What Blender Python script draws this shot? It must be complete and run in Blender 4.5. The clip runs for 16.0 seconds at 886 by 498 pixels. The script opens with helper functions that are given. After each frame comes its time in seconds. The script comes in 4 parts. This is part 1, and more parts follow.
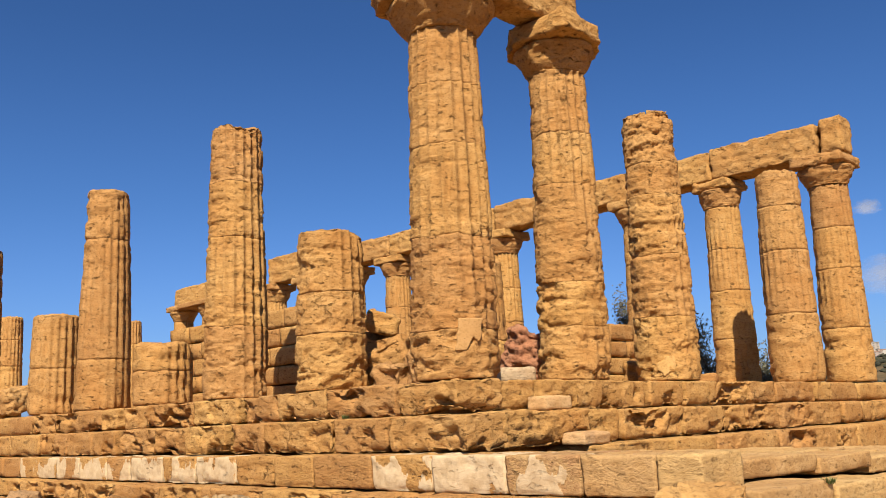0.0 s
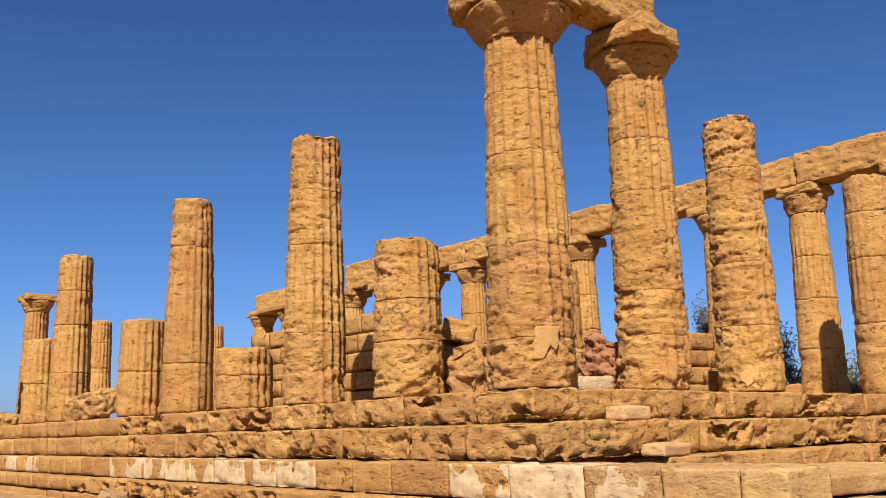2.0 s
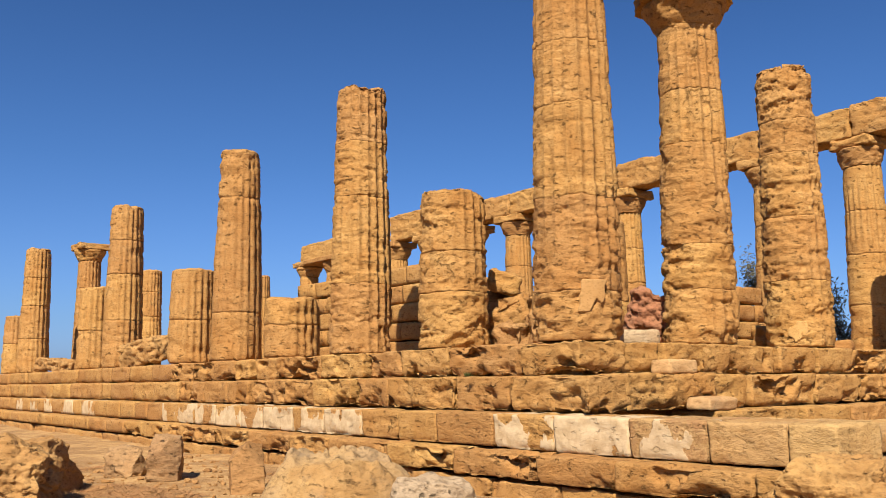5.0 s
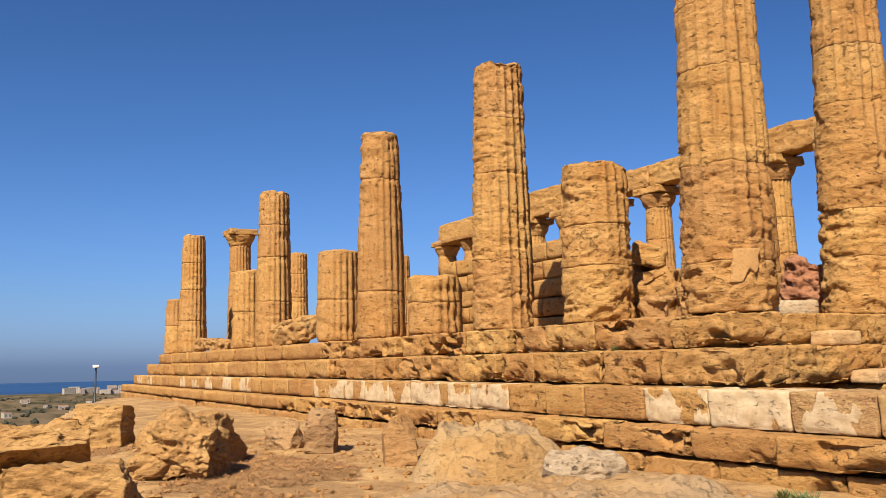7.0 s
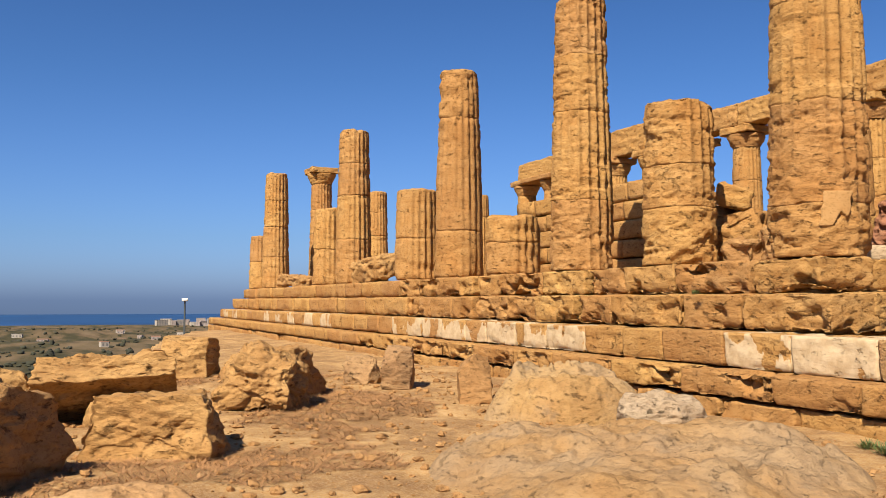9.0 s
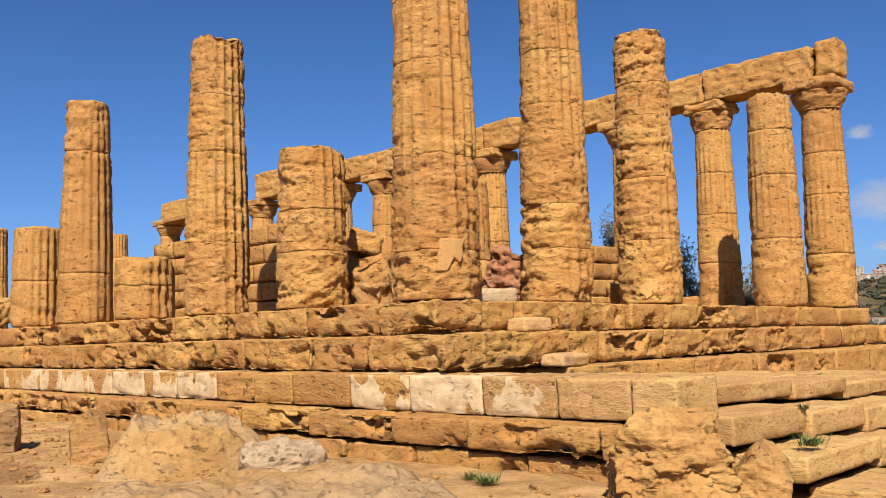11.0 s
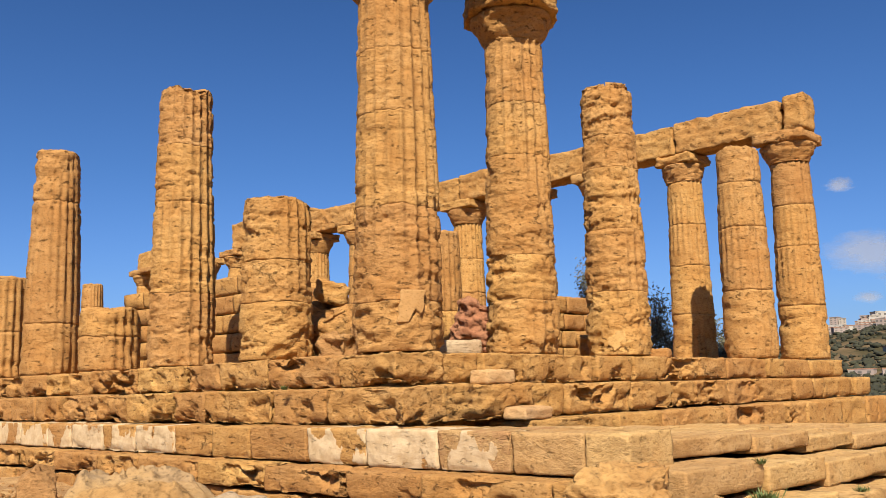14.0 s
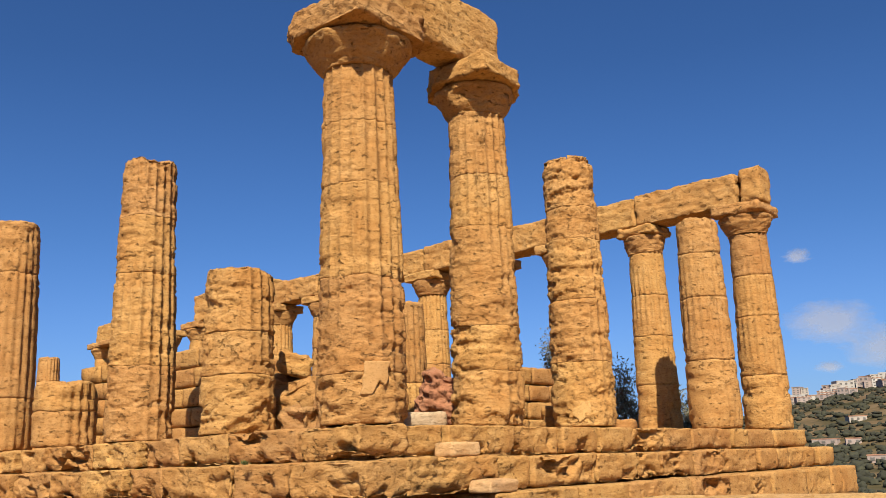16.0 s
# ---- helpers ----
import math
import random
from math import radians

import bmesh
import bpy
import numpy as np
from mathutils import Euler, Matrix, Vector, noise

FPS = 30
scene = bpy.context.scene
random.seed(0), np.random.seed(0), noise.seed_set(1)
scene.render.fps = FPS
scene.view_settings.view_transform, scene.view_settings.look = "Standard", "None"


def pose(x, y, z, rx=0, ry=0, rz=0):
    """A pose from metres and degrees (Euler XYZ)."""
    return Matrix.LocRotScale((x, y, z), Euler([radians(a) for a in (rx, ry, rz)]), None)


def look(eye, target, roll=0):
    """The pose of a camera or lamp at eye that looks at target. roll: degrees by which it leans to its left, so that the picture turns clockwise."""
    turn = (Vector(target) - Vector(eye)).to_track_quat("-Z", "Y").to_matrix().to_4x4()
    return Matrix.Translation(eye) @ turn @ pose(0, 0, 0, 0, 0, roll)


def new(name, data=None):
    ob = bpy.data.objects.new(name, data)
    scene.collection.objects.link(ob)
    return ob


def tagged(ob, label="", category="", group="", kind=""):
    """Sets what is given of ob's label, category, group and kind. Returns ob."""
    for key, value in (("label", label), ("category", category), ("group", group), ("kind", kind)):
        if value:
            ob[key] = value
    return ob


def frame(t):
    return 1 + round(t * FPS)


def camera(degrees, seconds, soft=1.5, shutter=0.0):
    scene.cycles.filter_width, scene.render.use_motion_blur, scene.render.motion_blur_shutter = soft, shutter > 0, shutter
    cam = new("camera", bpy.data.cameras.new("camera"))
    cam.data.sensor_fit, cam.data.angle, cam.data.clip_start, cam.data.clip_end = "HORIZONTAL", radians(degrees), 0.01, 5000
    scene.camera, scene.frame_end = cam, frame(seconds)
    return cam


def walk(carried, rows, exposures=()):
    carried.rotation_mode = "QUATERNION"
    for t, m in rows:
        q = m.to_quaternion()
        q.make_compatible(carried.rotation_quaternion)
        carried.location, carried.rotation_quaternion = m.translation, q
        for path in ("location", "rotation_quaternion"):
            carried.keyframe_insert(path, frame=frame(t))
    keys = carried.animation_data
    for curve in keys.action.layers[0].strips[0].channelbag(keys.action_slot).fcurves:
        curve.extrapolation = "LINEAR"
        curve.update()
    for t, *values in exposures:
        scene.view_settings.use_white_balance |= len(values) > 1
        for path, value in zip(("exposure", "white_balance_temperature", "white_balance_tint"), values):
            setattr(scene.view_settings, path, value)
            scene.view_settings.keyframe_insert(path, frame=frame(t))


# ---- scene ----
cam = camera(53.0, 16.0, soft=0.6)
PATH = [
    (0, (9.897, -10.140, 1.353), (8.5257, -8.7356, 1.7364), -2.37),
    (0.5, (9.882, -10.147, 1.363), (8.4610, -8.7893, 1.7341), -2.18),
    (1, (9.876, -10.154, 1.372), (8.3902, -8.8625, 1.7227), -2.00),
    (1.5, (9.883, -10.163, 1.382), (8.3756, -8.8993, 1.7424), -1.81),
    (2, (9.897, -10.170, 1.389), (8.4131, -8.8904, 1.7901), -1.43),
    (2.5, (9.907, -10.169, 1.397), (8.4784, -8.8438, 1.8479), -1.33),
    (3, (9.913, -10.160, 1.404), (8.5299, -8.7900, 1.8646), -1.54),
    (5.5, (9.852, -10.237, 1.374), (8.2359, -9.0881, 1.6362), -0.61),
    (6, (9.834, -10.267, 1.363), (8.1727, -9.1838, 1.6232), -0.71),
    (6.5, (9.817, -10.291, 1.350), (8.1216, -9.2619, 1.6094), -0.82),
    (7, (9.793, -10.312, 1.339), (8.0594, -9.3466, 1.5914), -0.98),
    (7.5, (9.771, -10.332, 1.326), (7.9942, -9.4444, 1.5634), -0.97),
    (8, (9.765, -10.302, 1.334), (7.9856, -9.4137, 1.5481), -0.75),
    (8.5, (9.756, -10.277, 1.342), (7.9540, -9.4269, 1.5158), -0.34),
    (9, (9.755, -10.243, 1.349), (7.9300, -9.4332, 1.4671), 0.11),
    (9.5, (9.773, -10.179, 1.362), (8.0927, -9.1027, 1.4940), -0.14),
    (10, (9.799, -10.065, 1.379), (8.2583, -8.8000, 1.5387), -0.46),
    (12.5, (9.966, -9.759, 1.422), (8.6729, -8.2522, 1.6608), -2.28),
    (13, (10.000, -9.682, 1.422), (8.6961, -8.1876, 1.6839), -1.70),
    (13.5, (10.038, -9.638, 1.420), (8.6871, -8.1912, 1.7079), -1.52),
    (14, (10.068, -9.620, 1.417), (8.7259, -8.1703, 1.7290), -1.44),
    (14.5, (10.083, -9.619, 1.412), (8.7667, -8.1516, 1.7490), -1.56),
    (15, (10.090, -9.627, 1.407), (8.7904, -8.1496, 1.7671), -1.78),
    (15.5, (10.091, -9.636, 1.404), (8.8090, -8.1526, 1.7999), -1.70),
    (16, (10.089, -9.629, 1.402), (8.8300, -8.1470, 1.8690), -2.02),
]
walk(cam, [(t, look(eye, target, roll)) for t, eye, target, roll in PATH])

# ---- world, sun, exposure ----
SUN_YAW, SUN_EL = 41.0, 43.0          # where the light travels to (degrees left of north) and its height
sun_from = Vector((math.sin(radians(SUN_YAW)), -math.cos(radians(SUN_YAW)), math.tan(radians(SUN_EL)))).normalized()
sun = new("sun", bpy.data.lights.new("sun", "SUN"))
sun.data.energy, sun.data.angle, sun.data.color = 5.0, radians(0.5), (1.0, 0.88, 0.69)
sun.matrix_world = look((20, -30, 40), Vector((20, -30, 40)) - sun_from)
world = bpy.data.worlds.new("sky")
scene.world = world
world.use_nodes = True
wn, wl = world.node_tree.nodes, world.node_tree.links
sky = wn.new("ShaderNodeTexSky")
sky.sky_type, sky.sun_disc = "NISHITA", False
sky.sun_elevation, sky.sun_rotation = radians(SUN_EL), math.atan2(sun_from.x, sun_from.y)
sky.altitude, sky.air_density, sky.dust_density, sky.ozone_density = 150, 1.0, 1.3, 3.0
wn["Background"].inputs["Strength"].default_value = 0.050
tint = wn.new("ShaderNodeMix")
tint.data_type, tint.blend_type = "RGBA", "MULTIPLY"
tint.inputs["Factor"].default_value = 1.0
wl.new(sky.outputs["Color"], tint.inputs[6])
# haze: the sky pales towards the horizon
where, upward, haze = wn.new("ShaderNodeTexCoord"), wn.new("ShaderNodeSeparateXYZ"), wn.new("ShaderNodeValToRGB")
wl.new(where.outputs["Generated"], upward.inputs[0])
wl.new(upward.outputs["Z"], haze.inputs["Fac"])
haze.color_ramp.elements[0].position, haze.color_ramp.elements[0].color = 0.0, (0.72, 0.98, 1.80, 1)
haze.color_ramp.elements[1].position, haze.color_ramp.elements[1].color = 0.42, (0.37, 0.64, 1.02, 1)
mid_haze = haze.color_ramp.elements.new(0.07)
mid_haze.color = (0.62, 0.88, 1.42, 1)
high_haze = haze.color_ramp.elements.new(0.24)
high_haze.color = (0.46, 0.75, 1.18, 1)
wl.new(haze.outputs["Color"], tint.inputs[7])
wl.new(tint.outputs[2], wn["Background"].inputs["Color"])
scene.view_settings.exposure = 0.93

# ---- noise and mesh helpers ----
def lattice(i, j, k, seed):
    h = (i * 374761393 + j * 668265263 + k * 2147483647 + seed * 974711) & 0xFFFFFFFF
    h = ((h ^ (h >> 13)) * 1274126177) & 0xFFFFFFFF
    h = h ^ (h >> 16)
    return (h & 0xFFFFFF) / float(0x7FFFFF) - 1.0


def vnoise(p, seed=0):
    """Smooth value noise in -1..1 for an N x 3 array."""
    q = np.floor(p).astype(np.int64)
    f = p - q
    f = f * f * f * (f * (f * 6 - 15) + 10)
    out = 0
    for a in (0, 1):
        wa = f[:, 0] if a else 1 - f[:, 0]
        for b in (0, 1):
            wb = f[:, 1] if b else 1 - f[:, 1]
            for c in (0, 1):
                wc = f[:, 2] if c else 1 - f[:, 2]
                out = out + wa * wb * wc * lattice(q[:, 0] + a, q[:, 1] + b, q[:, 2] + c, seed)
    return out


def fbm(p, octaves=3, seed=0, gain=0.5):
    out, amp = 0, 1.0
    for o in range(octaves):
        out = out + amp * vnoise(p * 2.03 ** o, seed + 17 * o)
        amp *= gain
    return out


def mesh_of(name, verts, quads, material=None, smooth=True):
    me = bpy.data.meshes.new(name)
    verts, quads = np.asarray(verts, np.float32), np.asarray(quads, np.int32)
    me.vertices.add(len(verts))
    me.vertices.foreach_set("co", verts.ravel())
    me.loops.add(quads.size)
    me.loops.foreach_set("vertex_index", quads.ravel())
    me.polygons.add(len(quads))
    me.polygons.foreach_set("loop_start", np.arange(0, quads.size, quads.shape[1], dtype=np.int32))
    me.polygons.foreach_set("use_smooth", np.full(len(quads), smooth))
    me.update(calc_edges=True)
    if material:
        me.materials.append(material)
    return me


def grid_quads(rows, cols, wrap=False, base=0):
    c = cols if wrap else cols - 1
    a = np.arange(rows - 1)[:, None] * cols
    i, j = np.arange(c)[None], (np.arange(c)[None] + 1) % cols
    return np.stack([a + i, a + j, a + cols + j, a + cols + i], -1).reshape(-1, 4) + base


def part(name, me, parent, label="", at=None):
    ob = new(name, me)
    ob.parent = parent
    if at is not None:
        ob.matrix_basis = at
    if label:
        ob["label"] = label
    return ob


def thing(name, label, category, group="", at=None, kind=""):
    ob = new(name)
    ob.empty_display_size = 0.2
    if at is not None:
        ob.matrix_basis = at
    return tagged(ob, label, category, group, kind)


def box_grid(size, res, fine=None):
    """Points and quads of a box's surface, centred, divided about every res metres. fine: divisions at most."""
    n = [max(1, min(fine or 999, int(round(s / res)))) for s in size]
    verts, quads, base = [], [], 0
    for ax in range(3):
        u, v = (ax + 1) % 3, (ax + 2) % 3
        for side in (-1, 1):
            a, b = np.linspace(-0.5, 0.5, n[u] + 1), np.linspace(-0.5, 0.5, n[v] + 1)
            A, B = np.meshgrid(a, b, indexing="ij")
            p = np.zeros((A.size, 3))
            p[:, ax], p[:, u], p[:, v] = side * 0.5 * size[ax], A.ravel() * size[u], B.ravel() * size[v]
            q = grid_quads(n[u] + 1, n[v] + 1, base=base)
            quads.append(q if side < 0 else q[:, ::-1])
            verts.append(p)
            base += len(p)
    # faces outward, shared corners and edges joined
    verts, quads = np.concatenate(verts), np.concatenate([q[:, ::-1] for q in quads])
    _, first, back = np.unique(np.round(verts * 1e5).astype(np.int64), axis=0, return_index=True, return_inverse=True)
    return verts[first], back.reshape(-1)[quads]


def weather(p, nrm, seed, rough, strata=1.0, pits=1.0, scale=1.0):
    """Depth of the weathering at points p: broad hollows, bedding ridges and pits."""
    s = np.array([seed * 3.17, seed * 1.31, seed * 2.03])
    q = p * scale + s
    broad = fbm(q * 1.7, 3, seed)
    bed = fbm(q * np.array([2.2, 2.2, 12.0]), 2, seed + 5)
    fine = fbm(q * 9.0, 2, seed + 9)
    pit = np.clip(fbm(q * np.array([4.0, 4.0, 7.0]), 2, seed + 13) - 0.30, 0, 1)
    hollow = np.clip(fbm(q * np.array([1.5, 1.5, 2.4]), 3, seed + 21) - 0.40, 0, 1)
    flake = fbm(q * np.array([2.3, 2.3, 3.6]), 4, seed + 33, 0.55) + 0.35 * broad
    spall = np.clip((flake - 0.20) / 0.045, 0, 1) * 0.55 + np.clip((flake - 0.48) / 0.045, 0, 1) * 0.6 + np.clip((-0.42 - flake) / 0.045, 0, 1) * 0.5
    return rough * (0.45 * broad + 0.25 * strata * bed + 0.22 * fine - 0.8 * pits * pit - 1.1 * hollow - 0.95 * spall)


def stone_mesh(name, size, material, seed, res=0.06, rough=0.02, edge=0.03, strata=1.0, pits=1.0, skew=0.0, fine=None, undercut=0.0, bites=0, front=(1, -1)):
    """A weathered block of stone: rounded edges, uneven faces."""
    size = np.array(size, float)
    p, quads = box_grid(size, res, fine)
    r = np.minimum(edge * 1.0, size.min() * 0.45)
    s0 = np.array([seed * 1.7, seed * 0.9, seed * 2.3])
    rr = r * (1.0 + 0.9 * vnoise(p * 2.2 + s0, seed))[:, None]
    rr = np.clip(rr, 0.004, size.min() * 0.45)
    inner = np.clip(p, -(size / 2 - rr), size / 2 - rr)
    d = p - inner
    n = d / (np.linalg.norm(d, axis=1, keepdims=True) + 1e-9)
    q = inner + n * rr
    q = q + n * weather(q, n, seed, rough, strata, pits)[:, None]
    if undercut:
        flat = n * np.array([1, 1, 0])
        foot = np.exp(-(p[:, 2] + size[2] / 2) / 0.05) * np.clip(0.5 + 0.9 * vnoise(p * np.array([2.5, 2.5, 0.1]) + s0, seed + 41), 0, 1.4)
        q = q - flat * (undercut * foot)[:, None]
    if bites:
        # broken-out pockets along the edges of the front face
        rb = np.random.RandomState(seed + 77)
        ax, sign = front
        along = 1 - ax
        rag = 0.55 * fbm(p * np.array([4.5, 4.5, 6.0]) + s0, 3, seed + 51, 0.6)
        for i in range(rb.poisson(bites)):
            c = np.zeros(3)
            c[ax] = sign * size[ax] / 2
            c[along] = rb.uniform(-0.5, 0.5) * size[along]
            c[2] = rb.choice((-0.5, -0.42, -0.1, 0.3)) * size[2]
            reach = np.zeros(3)
            reach[ax], reach[along], reach[2] = 0.5, rb.uniform(0.12, 0.45), rb.uniform(0.10, 0.26)
            near = np.linalg.norm((p - c) / reach, axis=1) + rag
            push = rb.uniform(0.05, 0.15) * np.clip((1.0 - near) / 0.22, 0, 1)
            q = q - n * np.array([1, 1, 0.4]) * push[:, None]
    if skew:
        k = skew * np.stack([vnoise(np.sign(p) * 0.31 + s0 + 5 * a, seed + a) for a in range(3)], 1)
        q = q * (1 + k)
    return mesh_of(name, q, quads, material)


def boulder_mesh(name, size, material, seed, n=22, rough=0.10, square=0.55, strata=0.6, cuts=12):
    """A rough boulder between a block and an ellipsoid, broken along flat faces."""
    p, quads = box_grid((2, 2, 2), 2.0 / n)
    ball = p / np.linalg.norm(p, axis=1, keepdims=True)
    q = p * square + ball * (1 - square) * 1.15
    q = q / np.abs(q).max(0)
    s = np.array([seed * 2.1, seed * 1.7, seed * 0.7])
    q = q * (1 + 0.10 * fbm(q * 0.9 + s, 2, seed))[:, None]
    r = np.random.RandomState(seed)
    for i in range(cuts):
        d = r.normal(0, 1, 3)
        d[2] = abs(d[2]) * 0.7
        d /= np.linalg.norm(d)
        q = q - d * np.clip(q @ d - r.uniform(0.68, 1.02), 0, 9)[:, None] * 0.92
    q = q / np.abs(q).max(0)
    sz = np.array(size, float) / 2
    w = q * sz
    k = sz.mean()
    f = fbm(w * 2.2 / k + s, 3, seed + 3, 0.5) + 0.45 * fbm(w * 9.0 + s, 3, seed + 5, 0.6) * min(1, 0.25 / k)
    f = f + strata * 0.5 * fbm(w * np.array([2.0, 2.0, 14.0]) + s, 2, seed + 7) * min(1, 0.3 / k)
    f = 0.65 * f - 0.8 * np.clip(fbm(w * 3.4 + s, 2, seed + 11) - 0.35, 0, 1)
    w = w + ball * (rough * k * f + weather(w, None, seed, 0.45 * rough * min(1.0, k * 2), strata))[:, None]
    w[:, 2] = np.maximum(w[:, 2], -sz[2])
    return mesh_of(name, w, quads, material)


# ---- materials ----
def nodes_of(name):
    m = bpy.data.materials.new(name)
    m.use_nodes = True
    return m, m.node_tree.nodes, m.node_tree.links, m.node_tree.nodes["Principled BSDF"]


def tex(nt, kind, vec, **inputs):
    n = nt.nodes.new(kind)
    for k, v in inputs.items():
        n.inputs[k.replace("_", " ")].default_value = v
    nt.links.new(vec, n.inputs["Vector"])
    return n


def ramp(nt, fac, stops):
    n = nt.nodes.new("ShaderNodeValToRGB")
    e = n.color_ramp.elements
    while len(e) < len(stops):
        e.new(0.5)
    for k, (pos, col) in zip(e, stops):
        k.position = pos
        k.color = (*col, 1) if len(col) == 3 else col
    nt.links.new(fac, n.inputs["Fac"])
    return n.outputs["Color"]


def mix(nt, fac, a, b, mode="MIX"):
    n = nt.nodes.new("ShaderNodeMix")
    n.data_type, n.blend_type = "RGBA", mode
    for sock, v in ((n.inputs["Factor"], fac), (n.inputs[6], a), (n.inputs[7], b)):
        if isinstance(v, bpy.types.NodeSocket):
            nt.links.new(v, sock)
        elif isinstance(v, (int, float)):
            sock.default_value = v
        else:
            sock.default_value = (*v, 1)
    return n.outputs[2]


def math_node(nt, op, a, b=0.0):
    n = nt.nodes.new("ShaderNodeMath")
    n.operation = op
    for sock, v in zip(n.inputs, (a, b)):
        if isinstance(v, bpy.types.NodeSocket):
            nt.links.new(v, sock)
        else:
            sock.default_value = v
    return n.outputs[0]


def coords(nt, scale=(1, 1, 1), random=True):
    """World place, moved by the object's own random number so that no two stones match."""
    g = nt.nodes.new("ShaderNodeNewGeometry")
    v = g.outputs["Position"]
    if random:
        o = nt.nodes.new("ShaderNodeObjectInfo")
        m = nt.nodes.new("ShaderNodeVectorMath")
        m.operation = "MULTIPLY_ADD"
        nt.links.new(o.outputs["Random"], m.inputs[0])
        m.inputs[1].default_value = (13.0, 9.0, 7.0)
        nt.links.new(v, m.inputs[2])
        v = m.outputs[0]
    k = nt.nodes.new("ShaderNodeVectorMath")
    k.operation = "MULTIPLY"
    nt.links.new(v, k.inputs[0])
    k.inputs[1].default_value = scale
    return k.outputs[0]


def stone_material(name, light, mid, dark, stain=(0.10, 0.075, 0.05), stain_at=0.62, red=0.0, plaster=0.0, bump=1.0, grey=0.0, bed=1.0, hole_amount=1.0):
    """Weathered yellow sandstone: blotches, bedding, pits with shade painted into their colour, lichen; on some stones
    old plaster.
    """
    m, n, l, b = nodes_of(name)
    nt = m.node_tree
    v, vz = coords(nt), coords(nt, (1.0, 1.0, 4.6))
    big = tex(nt, "ShaderNodeTexNoise", v, Scale=0.9, Detail=5.0, Roughness=0.6)
    med = tex(nt, "ShaderNodeTexNoise", v, Scale=5.5, Detail=8.0, Roughness=0.65)
    strat = tex(nt, "ShaderNodeTexNoise", vz, Scale=1.6, Detail=7.0, Roughness=0.62)
    grain = tex(nt, "ShaderNodeTexNoise", v, Scale=60.0, Detail=4.0, Roughness=0.7)
    crumb = tex(nt, "ShaderNodeTexNoise", coords(nt, (1, 1, 1.9)), Scale=14.0, Detail=7.0, Roughness=0.70)
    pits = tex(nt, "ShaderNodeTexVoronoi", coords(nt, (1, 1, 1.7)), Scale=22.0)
    fac = math_node(nt, "ADD", math_node(nt, "MULTIPLY", big.outputs["Fac"], 0.5), math_node(nt, "MULTIPLY", strat.outputs["Fac"], 0.5))
    col = ramp(nt, fac, [(0.32, dark), (0.5, mid), (0.66, light)])
    col = mix(nt, math_node(nt, "MULTIPLY", ramp(nt, med.outputs["Fac"], [(0.35, (0, 0, 0)), (0.7, (1, 1, 1))]), 0.5), col, light)
    o = nt.nodes.new("ShaderNodeObjectInfo")
    hsv = nt.nodes.new("ShaderNodeHueSaturation")
    l.new(math_node(nt, "ADD", math_node(nt, "MULTIPLY", o.outputs["Random"], 0.20), 0.90), hsv.inputs["Value"])
    l.new(math_node(nt, "ADD", math_node(nt, "MULTIPLY", o.outputs["Random"], 0.010), 0.495), hsv.inputs["Hue"])
    l.new(col, hsv.inputs["Color"])
    col = hsv.outputs["Color"]
    rust = tex(nt, "ShaderNodeTexNoise", v, Scale=0.75, Detail=6.0, Roughness=0.65)
    col = mix(nt, math_node(nt, "MULTIPLY", ramp(nt, rust.outputs["Fac"], [(0.46, (0, 0, 0)), (0.66, (1, 1, 1))]), 0.5), col, tuple(k * f for k, f in zip(mid, (0.86, 0.72, 0.58))))
    lich = tex(nt, "ShaderNodeTexNoise", v, Scale=2.3, Detail=9.0, Roughness=0.72)
    col = mix(nt, math_node(nt, "MULTIPLY", ramp(nt, lich.outputs["Fac"], [(stain_at, (0, 0, 0)), (stain_at + 0.10, (1, 1, 1))]), 0.6), col, stain)
    warp = nt.nodes.new("ShaderNodeVectorMath")
    warp.operation = "MULTIPLY_ADD"
    l.new(med.outputs["Color"], warp.inputs[0])
    warp.inputs[1].default_value = (0.35, 0.35, 0.22)
    l.new(coords(nt, (0.8, 0.8, 1.5)), warp.inputs[2])
    crack_cells = tex(nt, "ShaderNodeTexVoronoi", warp.outputs[0], Scale=1.7)
    crack_cells.feature = "DISTANCE_TO_EDGE"
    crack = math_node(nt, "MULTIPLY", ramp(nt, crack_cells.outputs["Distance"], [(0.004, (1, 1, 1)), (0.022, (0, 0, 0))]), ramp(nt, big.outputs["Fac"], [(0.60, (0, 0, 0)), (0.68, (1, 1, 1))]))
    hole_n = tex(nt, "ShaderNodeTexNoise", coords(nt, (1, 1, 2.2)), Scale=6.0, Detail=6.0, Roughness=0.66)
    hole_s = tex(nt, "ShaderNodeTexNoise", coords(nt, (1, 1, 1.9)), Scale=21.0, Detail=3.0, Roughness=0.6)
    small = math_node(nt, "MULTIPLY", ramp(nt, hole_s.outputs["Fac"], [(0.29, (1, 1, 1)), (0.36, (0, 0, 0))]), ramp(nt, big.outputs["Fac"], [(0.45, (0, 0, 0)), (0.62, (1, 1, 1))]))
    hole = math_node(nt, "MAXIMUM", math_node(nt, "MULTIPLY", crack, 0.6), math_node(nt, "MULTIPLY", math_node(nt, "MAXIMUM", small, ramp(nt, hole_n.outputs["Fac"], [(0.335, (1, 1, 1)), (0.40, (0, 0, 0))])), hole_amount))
    # shade inside the holes and cracks, painted in as a much darker tone
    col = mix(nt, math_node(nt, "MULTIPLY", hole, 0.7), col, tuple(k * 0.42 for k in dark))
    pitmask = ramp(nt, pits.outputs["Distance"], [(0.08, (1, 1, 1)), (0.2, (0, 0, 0))])
